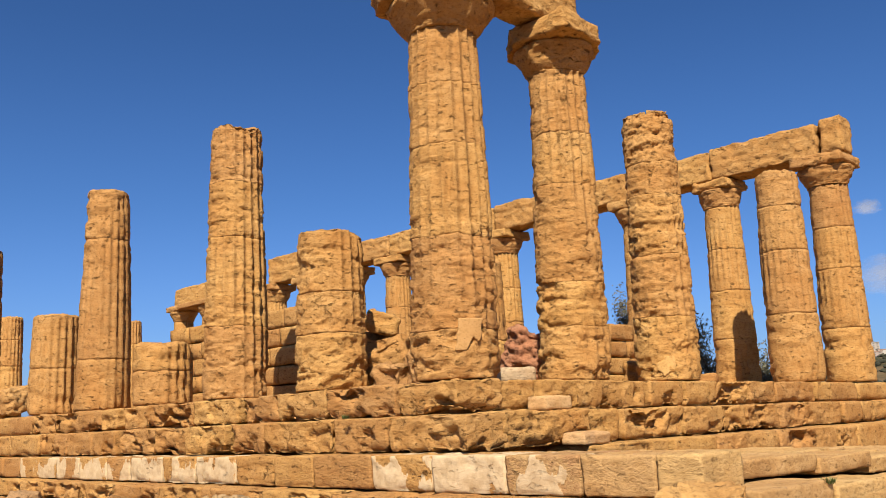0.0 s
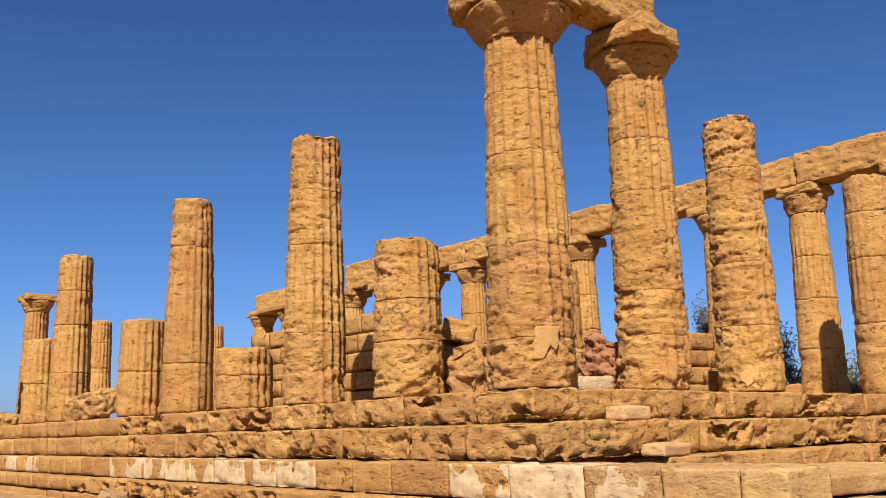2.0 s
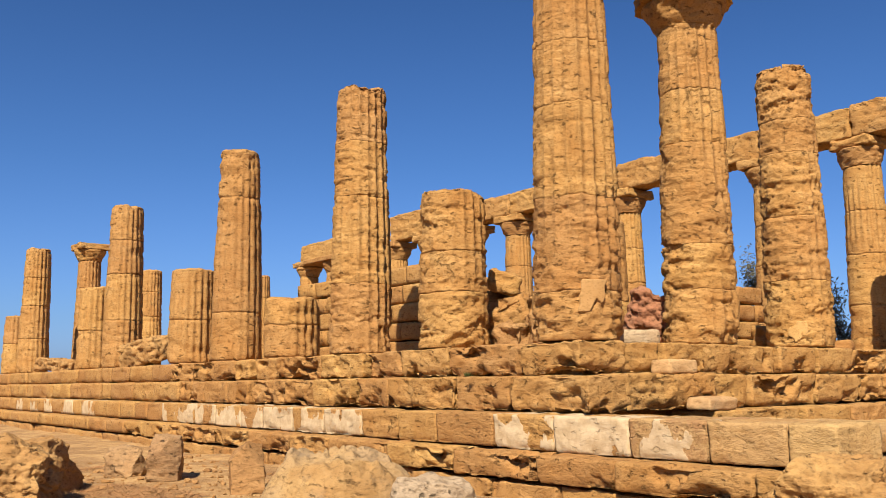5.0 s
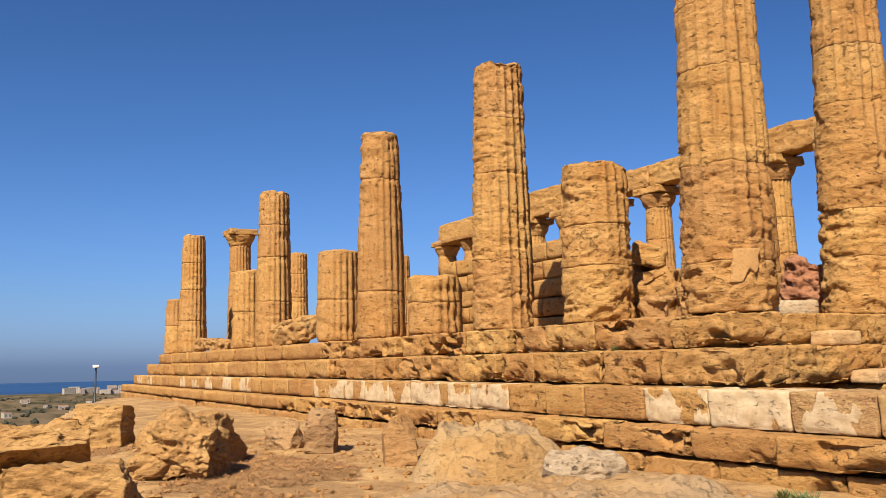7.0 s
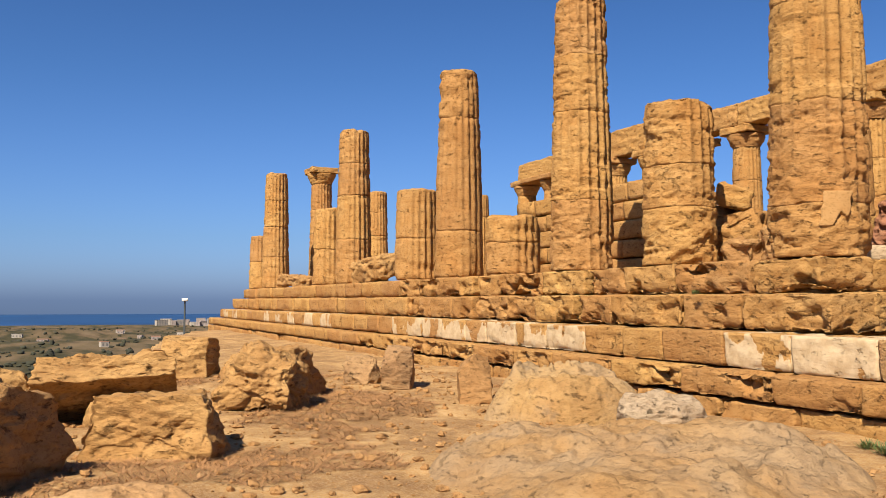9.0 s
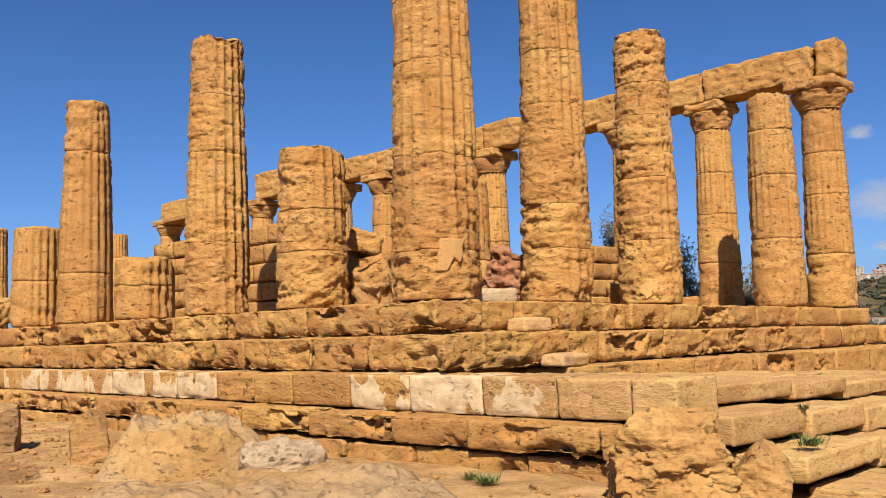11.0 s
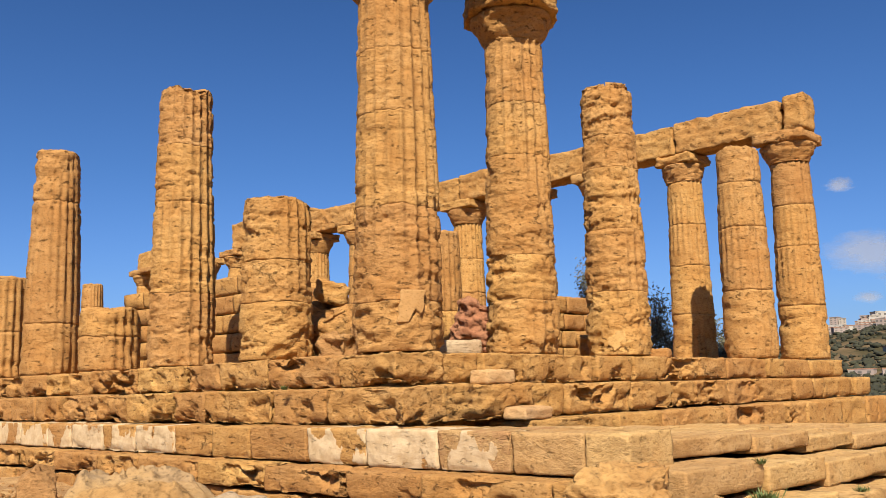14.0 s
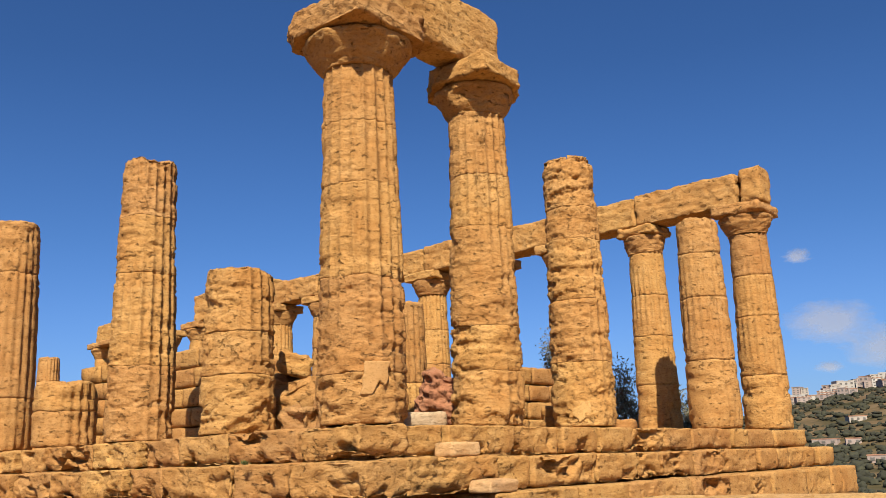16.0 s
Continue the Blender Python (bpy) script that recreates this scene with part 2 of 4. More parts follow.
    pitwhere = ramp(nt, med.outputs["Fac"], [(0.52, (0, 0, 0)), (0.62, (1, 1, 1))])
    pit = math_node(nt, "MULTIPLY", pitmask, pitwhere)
    # the small pits carry painted shade too, mixed towards the dark stone colour
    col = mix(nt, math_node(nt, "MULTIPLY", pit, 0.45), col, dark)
    col = mix(nt, math_node(nt, "MULTIPLY", grain.outputs["Fac"], 0.20), col, mix(nt, 0.5, col, dark), "MIX")
    # low spots of the crumbled surface darkened in colour, standing in for cavity shade
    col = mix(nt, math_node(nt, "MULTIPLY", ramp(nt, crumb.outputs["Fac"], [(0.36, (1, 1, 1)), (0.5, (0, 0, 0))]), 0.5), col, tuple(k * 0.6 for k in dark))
    if grey:
        col = mix(nt, math_node(nt, "MULTIPLY", ramp(nt, big.outputs["Fac"], [(0.40, (0, 0, 0)), (0.62, (1, 1, 1))]), grey), col, (0.262, 0.196, 0.132))
    if red:
        rn = tex(nt, "ShaderNodeTexNoise", v, Scale=1.7, Detail=6.0, Roughness=0.7)
        col = mix(nt, math_node(nt, "MULTIPLY", ramp(nt, rn.outputs["Fac"], [(0.40, (0, 0, 0)), (0.58, (1, 1, 1))]), red), col, (0.228, 0.076, 0.042))
    edge = None
    if plaster:
        pn = tex(nt, "ShaderNodeTexNoise", coords(nt, (1, 1, 0.7)), Scale=1.5, Detail=6.0, Roughness=0.55)
        spot = nt.nodes.new("ShaderNodeTexCoord")
        sep = nt.nodes.new("ShaderNodeSeparateXYZ")
        l.new(spot.outputs["Object"], sep.inputs[0])
        rim = ramp(nt, math_node(nt, "ADD", sep.outputs["Z"], 0.25), [(0.22, (0, 0, 0)), (0.50, (1, 1, 1))])
        lost = math_node(nt, "SUBTRACT", pn.outputs["Fac"], math_node(nt, "MULTIPLY", rim, 0.10))
        edge = ramp(nt, lost, [(0.575 - plaster, (0, 0, 0)), (0.588 - plaster, (1, 1, 1))])
        pc = ramp(nt, med.outputs["Fac"], [(0.3, (0.36, 0.25, 0.135)), (0.6, (0.50, 0.38, 0.24))])
        col = mix(nt, edge, col, pc)
    l.new(col, b.inputs["Base Color"])
    b.inputs["Roughness"].default_value = 0.93
    b.inputs["Specular IOR Level"].default_value = 0.15
    h = math_node(nt, "ADD", math_node(nt, "MULTIPLY", strat.outputs["Fac"], 0.5 * bed), math_node(nt, "MULTIPLY", med.outputs["Fac"], 0.45))
    h = math_node(nt, "ADD", h, math_node(nt, "MULTIPLY", grain.outputs["Fac"], 0.16))
    h = math_node(nt, "SUBTRACT", h, math_node(nt, "MULTIPLY", pit, 0.6))
    h = math_node(nt, "ADD", h, math_node(nt, "MULTIPLY", crumb.outputs["Fac"], 0.85))
    h = math_node(nt, "SUBTRACT", h, math_node(nt, "MULTIPLY", hole, 1.1))
    if edge:
        h = math_node(nt, "ADD", math_node(nt, "MULTIPLY", h, math_node(nt, "SUBTRACT", 1.0, math_node(nt, "MULTIPLY", edge, 0.75))), math_node(nt, "MULTIPLY", edge, 0.9))
    bp = nt.nodes.new("ShaderNodeBump")
    bp.inputs["Strength"].default_value, bp.inputs["Distance"].default_value = bump, 0.045
    l.new(h, bp.inputs["Height"])
    l.new(bp.outputs["Normal"], b.inputs["Normal"])
    return m


GOLD = ((0.465, 0.275, 0.108), (0.395, 0.212, 0.071), (0.262, 0.122, 0.036))
PALE = ((0.50, 0.335, 0.158), (0.43, 0.268, 0.110), (0.285, 0.160, 0.060))
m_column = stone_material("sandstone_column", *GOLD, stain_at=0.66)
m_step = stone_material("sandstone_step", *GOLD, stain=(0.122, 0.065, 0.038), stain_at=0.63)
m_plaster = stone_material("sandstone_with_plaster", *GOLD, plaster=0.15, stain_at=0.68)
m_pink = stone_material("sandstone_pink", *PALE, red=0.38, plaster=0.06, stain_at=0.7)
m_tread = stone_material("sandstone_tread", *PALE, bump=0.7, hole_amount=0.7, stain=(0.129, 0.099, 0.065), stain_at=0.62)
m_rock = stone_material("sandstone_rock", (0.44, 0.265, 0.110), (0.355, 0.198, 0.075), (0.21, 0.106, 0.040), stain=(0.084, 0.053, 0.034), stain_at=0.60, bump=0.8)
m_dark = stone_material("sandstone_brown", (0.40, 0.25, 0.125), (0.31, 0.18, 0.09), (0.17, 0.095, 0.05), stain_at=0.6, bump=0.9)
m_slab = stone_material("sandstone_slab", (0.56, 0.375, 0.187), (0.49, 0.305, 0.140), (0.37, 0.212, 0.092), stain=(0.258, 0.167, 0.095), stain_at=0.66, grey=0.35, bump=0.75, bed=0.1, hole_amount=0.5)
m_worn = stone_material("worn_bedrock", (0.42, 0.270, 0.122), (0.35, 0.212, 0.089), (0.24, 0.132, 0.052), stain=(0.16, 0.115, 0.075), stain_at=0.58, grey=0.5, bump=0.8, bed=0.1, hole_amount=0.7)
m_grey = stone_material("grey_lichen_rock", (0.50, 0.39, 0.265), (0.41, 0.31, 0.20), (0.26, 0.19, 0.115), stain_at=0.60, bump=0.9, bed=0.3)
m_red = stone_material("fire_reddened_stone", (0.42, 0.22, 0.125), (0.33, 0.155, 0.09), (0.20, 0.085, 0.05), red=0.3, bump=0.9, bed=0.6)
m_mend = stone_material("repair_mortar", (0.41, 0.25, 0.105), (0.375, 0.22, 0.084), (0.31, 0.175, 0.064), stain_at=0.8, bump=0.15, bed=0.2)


def ground_material():
    m, n, l, b = nodes_of("dry_earth")
    nt = m.node_tree
    v = coords(nt, random=False)
    big = tex(nt, "ShaderNodeTexNoise", v, Scale=0.35, Detail=6.0, Roughness=0.6)
    med = tex(nt, "ShaderNodeTexNoise", v, Scale=2.6, Detail=9.0, Roughness=0.7)
    fine = tex(nt, "ShaderNodeTexNoise", v, Scale=38.0, Detail=5.0, Roughness=0.75)
    straw = tex(nt, "ShaderNodeTexNoise", coords(nt, (0.7, 1.0, 1.0), False), Scale=0.9, Detail=8.0, Roughness=0.7)
    near = ramp(nt, med.outputs["Fac"], [(0.32, (0.22, 0.118, 0.048)), (0.5, (0.35, 0.203, 0.081)), (0.68, (0.46, 0.292, 0.132))])
    near = mix(nt, math_node(nt, "MULTIPLY", ramp(nt, straw.outputs["Fac"], [(0.47, (0, 0, 0)), (0.56, (1, 1, 1))]), 0.6), near, (0.167, 0.080, 0.032))
    near = mix(nt, math_node(nt, "MULTIPLY", ramp(nt, fine.outputs["Fac"], [(0.45, (0, 0, 0)), (0.62, (1, 1, 1))]), 0.35), near, (0.471, 0.365, 0.228))
    vf = coords(nt, (0.004, 0.012, 0.004), False)
    field = tex(nt, "ShaderNodeTexNoise", vf, Scale=2.2, Detail=6.0, Roughness=0.62)
    cells = tex(nt, "ShaderNodeTexVoronoi", vf, Scale=3.0)
    farc = ramp(nt, field.outputs["Fac"], [(0.34, (0.024, 0.024, 0.012)), (0.45, (0.055, 0.046, 0.024)), (0.52, (0.120, 0.082, 0.046)), (0.66, (0.175, 0.122, 0.072))])
    farc = mix(nt, math_node(nt, "MULTIPLY", cells.outputs["Distance"], 0.5), farc, (0.076, 0.065, 0.030))
    g = nt.nodes.new("ShaderNodeNewGeometry")
    ln = nt.nodes.new("ShaderNodeVectorMath")
    ln.operation = "LENGTH"
    l.new(g.outputs["Position"], ln.inputs[0])
    dist = math_node(nt, "DIVIDE", ln.outputs["Value"], 140.0)
    col = mix(nt, ramp(nt, dist, [(0.40, (0, 0, 0)), (0.7, (1, 1, 1))]), near, farc)
    l.new(col, b.inputs["Base Color"])
    b.inputs["Roughness"].default_value = 0.95
    b.inputs["Specular IOR Level"].default_value = 0.1
    bp = nt.nodes.new("ShaderNodeBump")
    bp.inputs["Strength"].default_value, bp.inputs["Distance"].default_value = 0.6, 0.05
    l.new(math_node(nt, "ADD", med.outputs["Fac"], math_node(nt, "MULTIPLY", fine.outputs["Fac"], 0.5)), bp.inputs["Height"])
    l.new(bp.outputs["Normal"], b.inputs["Normal"])
    return m


def plain(name, color, rough=0.8, noise_scale=3.0, vary=0.25, metallic=0.0):
    m, n, l, b = nodes_of(name)
    nt = m.node_tree
    t = tex(nt, "ShaderNodeTexNoise", coords(nt), Scale=noise_scale, Detail=5.0)
    c = ramp(nt, t.outputs["Fac"], [(0.3, tuple(k * (1 - vary) for k in color)), (0.7, tuple(min(1, k * (1 + vary)) for k in color))])
    l.new(c, b.inputs["Base Color"])
    b.inputs["Roughness"].default_value, b.inputs["Metallic"].default_value = rough, metallic
    return m


m_ground = ground_material()
m_sea = plain("sea_water", (0.009, 0.042, 0.122), 0.45, 0.004, 0.25)
m_wall = plain("house_plaster", (0.304, 0.266, 0.228), 0.9, 0.05, 0.15)
m_white = plain("white_render", (0.380, 0.357, 0.327), 0.9, 0.05, 0.1)
m_tower = plain("pink_grey_render", (0.274, 0.220, 0.198), 0.9, 0.05, 0.12)
m_roof = plain("roof_tile", (0.274, 0.144, 0.091), 0.9, 0.1, 0.2)
m_glass = plain("window_dark", (0.129, 0.118, 0.106), 0.3, 1.0, 0.1)
m_far_leaf = plain("far_foliage", (0.026, 0.027, 0.014), 0.9, 0.08, 0.45)
m_leaf = plain("olive_leaf", (0.105, 0.098, 0.058), 0.65, 6.0, 0.4)
m_bark = plain("olive_bark", (0.099, 0.076, 0.057), 0.9, 9.0, 0.3)
m_weed = plain("weed_leaf", (0.085, 0.115, 0.03), 0.7, 8.0, 0.3)
m_straw = plain("dry_grass", (0.304, 0.156, 0.061), 0.9, 6.0, 0.4)
m_pole = plain("dark_pole", (0.046, 0.049, 0.046), 0.5, 3.0, 0.1, 0.3)
m_lamp = plain("lamp_head", (0.608, 0.608, 0.593), 0.4, 3.0, 0.05)

# ---- ground, sea, distance ----


def ground_z(x, y):
    """Height of the ground: a flat hill top, falling to the plain in the west and to a valley in the north."""
    x, y = np.asarray(x, float), np.asarray(y, float)
    p = np.stack([x.ravel(), y.ravel(), np.zeros(x.size)], 1)
    d = np.hypot(x - 9.95, y + 10.2)
    yaw = np.degrees(np.arctan2(-(x - 9.95), y + 10.2))
    west = np.clip((yaw - 40) / 30.0, 0, 1)
    near = -0.12 - 0.10 * np.clip((-y - 9) / 4.0, 0, 1) + (0.05 * fbm(p * 0.5, 3, 3) + 0.018 * fbm(p * 3.0, 3, 5)).reshape(x.shape)
    near = near - (0.12 + 0.055 * np.clip(y + 1, 0, 24)) * np.clip((x - 3) / 2, 0, 1) * np.clip((y + 3) / 2, 0, 1)
    near = near - 1.2 * np.clip((y - 17.5) / 4.0, 0, 1)
    brink = np.clip((-x - 1) / 8.0, 0, 1) * np.clip((-y - 7.2) / 6.0, 0, 1)
    near = near - 2.6 * brink * brink * (3 - 2 * brink)
    start = 48 - 30 * np.clip((yaw - 82) / 4.0, 0, 1)
    k = np.clip((d - start) / (start * 6), 0, 1)
    k = 1 - (1 - k) ** 2
    rolls = (fbm(p * 0.004, 4, 11)).reshape(x.shape)
    low = -36 - 30 * np.clip((d - 350) / 2350, 0, 1) - 20 * np.clip((d - 2700) / 300, 0, 1) + 6.0 * rolls * np.clip((d - 100) / 400, 0, 1) * np.clip((2500 - d) / 600, 0, 1)
    # town hill in the north
    h = np.clip((d - 380) / 700.0, 0, 1)
    hill = h * h * (3 - 2 * h)
    rise = np.clip((34 - yaw) / 26.0, 0, 1.3) * np.where((yaw > -120) & (yaw < 40), 1.0, 0.0)
    north = -22 + hill * (22 + 88 * rise) + 4 * rolls * np.clip((d - 100) / 400, 0, 1)
    far = west * low + (1 - west) * north
    return near * (1 - k) + far * k


def gz(x, y):
    return float(ground_z(np.array([x]), np.array([y]))[0])


radii = np.concatenate([np.linspace(0.0, 26, 150), np.geomspace(26.4, 4900, 120)])
turns = np.linspace(0, 2 * math.pi, 361)[:-1]
RR, TT = np.meshgrid(radii, turns, indexing="ij")
gx, gy = 3.0 + RR * np.cos(TT), -5.0 + RR * np.sin(TT)
ground = tagged(new("ground", mesh_of("ground", np.stack([gx, gy, ground_z(gx, gy)], -1).reshape(-1, 3),
                grid_quads(len(radii), len(turns), True), m_ground)), "dry ochre earth with straw, falling to a hazy plain", "ground", kind="structure")

SEA_Z = -68.0
s = np.linspace(-1, 1, 41)
A, B = np.meshgrid(s, s, indexing="ij")
sx, sy = -3100 - 1850 * A, 300 + 3800 * B
sea = tagged(new("water", mesh_of("water", np.stack([sx, sy, np.full(sx.shape, SEA_Z)], -1).reshape(-1, 3), grid_quads(41, 41)[:, ::-1], m_sea)),
             "deep blue sea on the horizon beyond the plain", "sea", kind="structure")

# ---- the temple ----
ZS, S, SF = 2.00, 3.07, 3.19      # stylobate height; column spacing along the flank and across the front
NY = 15.95
rng = random.Random(7)


def drum_mesh(name, r0, r1, z0, z1, seed, wear_at, side=120, dz=0.05, jag=0.0, dome=0.0, turn=0.0, material=None):
    """One fluted drum of a column; seed is the column's, so that wear runs on from drum to drum. wear_at: heights and wear there; jag: how ragged its top is."""
    th = np.linspace(0, 2 * math.pi, side + 1)[:-1] + turn
    nz = max(4, int((z1 - z0) / dz))
    t = np.concatenate([[0, 0, 0], np.linspace(0, 1, nz), [1, 1, 1]])
    cap = np.concatenate([[0.03, 0.5, 0.85], np.ones(nz), [0.85, 0.5, 0.03]])
    T, TH = np.meshgrid(t, th, indexing="ij")
    CAP = np.repeat(cap[:, None], side, 1)
    c, sn = np.cos(TH), np.sin(TH)
    R = r0 + (r1 - r0) * T
    wave = lambda zc: 0.030 * fbm(np.stack([np.cos(th) * 1.8, np.sin(th) * 1.8, np.full(side, zc * 3.7 + seed)], 1), 3, seed + 61)[None] * (zc > 0.05)
    Z = z0 + (z1 - z0) * T + wave(z0) * (1 - T) + (0 if jag else wave(z1)) * T
    base = np.stack([R * c, R * sn, Z], -1).reshape(-1, 3)
    off = np.array([seed * 5.3, seed * 3.1, seed * 1.9])
    wear = np.interp(Z, *wear_at)
    u = ((TH - turn) * 20 / (2 * math.pi)) % 1.0
    flute = 0.074 * (r0 / 0.65) * (1 - (2 * u - 1) ** 2)
    keep = np.clip(0.95 - wear * 1.25 + 0.62 * np.cos(TH - 0.75) + 0.6 * fbm(base * np.array([1.1, 1.1, 0.5]) + off, 3, seed).reshape(R.shape), 0.06, 1)
    loss = weather(base + off, None, seed, 1.0, 0.9, 0.8).reshape(R.shape) * (0.008 + 0.030 * wear)
    loss = loss * (0.35 + 0.9 * (1 - keep))
    f = fbm((base + off) * np.array([1.5, 1.5, 3.6]), 4, seed + 71, 0.55).reshape(R.shape)
    pocket = wear * (0.045 * np.clip((f - 0.30) / 0.07, 0, 1) + 0.035 * np.clip((f - 0.55) / 0.07, 0, 1))
    gnaw = vnoise(np.stack([c * 1.9 + off[0], sn * 1.9 + off[1], Z * 0.8], -1).reshape(-1, 3), seed + 81).reshape(R.shape)
    pocket = pocket + 0.13 * np.exp(-np.clip(Z, 0, 9) / 0.16) * np.clip(gnaw + 0.25, 0, 1)
    lip = np.minimum(Z - z0, z1 - Z)
    chip = 0.5 + 0.5 * vnoise(np.stack([TH * 2.1, Z * 0 + seed, Z * 1.0], -1).reshape(-1, 3), seed + 2).reshape(R.shape)
    joint = (0.0015 + 0.060 * wear * chip ** 3) * np.exp(-np.clip(lip, 0, 1) / (0.008 + 0.035 * wear * chip ** 2))
    rad = (R - keep * flute - (1 - keep) * 0.028 + loss - joint - pocket) * CAP
    if jag:
        rad = rad + (keep * flute * 0.8 - 0.02) * np.clip((T - 0.80) / 0.18, 0, 1) * CAP
        n = fbm(np.stack([c * 1.4 + off[0], sn * 1.4 + off[1], Z * 0], -1).reshape(-1, 3), 4, seed + 31, 0.6).reshape(R.shape)
        Z = Z - np.clip(T - 0.55, 0, 1) / 0.45 * 0.6 * jag * (0.5 + n) - (T >= 1.0) * (CAP > 0.9) * 0.05 + dome * (1 - CAP) * (T > 0.99)
    P = np.stack([rad * c, rad * sn, Z], -1).reshape(-1, 3)
    return mesh_of(name, P, grid_quads(len(t), side, True), material or m_column)


def echinus_mesh(name, r_neck, r_top, h, seed, wear, material, side=72):
    prof = [(0.0, 0.02), (0.0, 0.6), (0.0, 1.0), (0.06, 1.03), (0.12, 1.08), (0.2, 1.16), (0.32, 1.28), (0.5, 1.45), (0.7, 1.60), (0.84, 1.70), (0.94, 1.74), (1.0, 1.68), (1.0, 0.9), (1.0, 0.02)]
    k = (r_top / r_neck - 1) / 0.74
    th = np.linspace(0, 2 * math.pi, side + 1)[:-1]
    t = np.interp(np.linspace(0, len(prof) - 1, 40), np.arange(len(prof)), [p[0] for p in prof]) * h
    r = np.interp(np.linspace(0, len(prof) - 1, 40), np.arange(len(prof)), [1 + (p[1] - 1) * k if p[1] > 1 else p[1] for p in prof]) * r_neck
    Z, TH = np.meshgrid(t, th, indexing="ij")
    R = np.repeat(r[:, None], side, 1)
    p = np.stack([R * np.cos(TH), R * np.sin(TH), Z], -1).reshape(-1, 3)
    R = R * (1 + (weather(p + seed * 2.7, None, seed, 0.016 + 0.028 * wear) / r_top).reshape(R.shape))
    return mesh_of(name, np.stack([R * np.cos(TH), R * np.sin(TH), Z], -1).reshape(-1, 3), grid_quads(40, side, True), material)


def worn_abacus(wide, thick, clip, seed, worn, fine):
    """A square abacus whose south-west and north-east corners are knocked off at the distance clip from its axis."""
    me = stone_mesh("abacus", (2 * wide, 2 * wide, thick), m_column, seed, fine, 0.014 + 0.024 * worn, 0.02 + 0.05 * worn, skew=0.03)
    co = np.empty(len(me.vertices) * 3, np.float32)
    me.vertices.foreach_get("co", co)
    co = co.reshape(-1, 3)
    across = (co[:, 0] + co[:, 1]) / math.sqrt(2)
    over = np.clip(np.abs(across) - clip * (1 + 0.10 * fbm(co * 3.0 + seed, 3, seed)), 0, None) * np.sign(across) * 0.94
    co[:, 0] -= over / math.sqrt(2)
    co[:, 1] -= over / math.sqrt(2)
    me.vertices.foreach_set("co", co.ravel())
    me.update()
    return me


R_BASE, R_NECK, H_NECK, H_ALL = 0.70, 0.56, 5.68, 6.56
H_FRONT = 5.78      # neck of the two whole columns of the front


def column(x, y, height, label, seed, wear=0.4, near=False, capital=None, drums=(1.55, 2.95, 4.25), jag=0.25, wears=None, group="temple columns", rad=1.0, dome=0.0, cap_wear=0.3, turn=0.0):
    """A Doric column of drums, broken off at height, or whole with its capital."""
    col = thing("column", label, "column", group, pose(x, y, ZS))
    neck = capital[2] if capital and len(capital) > 2 else H_NECK
    top = neck if capital else height + 0.08
    cuts = [0.0] + [d for d in drums if d < top - 0.15] + [top]
    rat = lambda z: rad * (R_BASE + (R_NECK - R_BASE) * (z / H_NECK) ** 1.15)
    mids, worn_at = [], []
    for i, (a, b) in enumerate(zip(cuts, cuts[1:])):
        mids.append((a + b) / 2)
        worn_at.append(wears[i] if wears and i < len(wears) else wear * (1.25 if i == 0 else 0.85))
    for i, (a, b) in enumerate(zip(cuts, cuts[1:])):
        last = b == top and not capital
        shift = Matrix.Translation((rng.uniform(-.006, .006), rng.uniform(-.006, .006), 0))
        part("drum", drum_mesh("drum", rat(a), rat(b), a, b, seed, (mids, worn_at), 160 if near else 80, 0.028 if near else 0.06,
             jag if last else 0.0, dome if last else 0.0, turn), col, at=shift)
    if capital:
        wide, worn = capital[:2]
        if len(capital) > 2:
            clip, rim, thick = capital[3:]
            cap = part("capital", echinus_mesh("capital", rat(H_NECK) * 0.99, rim, 0.52, seed + 3, worn, m_column, 120), col, at=pose(0, 0, neck))
            part("abacus", worn_abacus(wide, thick, clip, seed + 5, worn, 0.035), cap, at=pose(0, 0, 0.52 + thick / 2))
        else:
            cap = part("capital", echinus_mesh("capital", rat(H_NECK), wide * 1.03, 0.55, seed + 3, worn, m_column), col, at=pose(0, 0, neck))
            part("abacus", stone_mesh("abacus", (2 * wide, 2 * wide, 0.33), m_column, seed + 5, 0.05, 0.016 + 0.030 * worn, 0.02 + 0.06 * worn, skew=0.06 * worn), cap, at=pose(0, 0, 0.55 + 0.165))
    return col


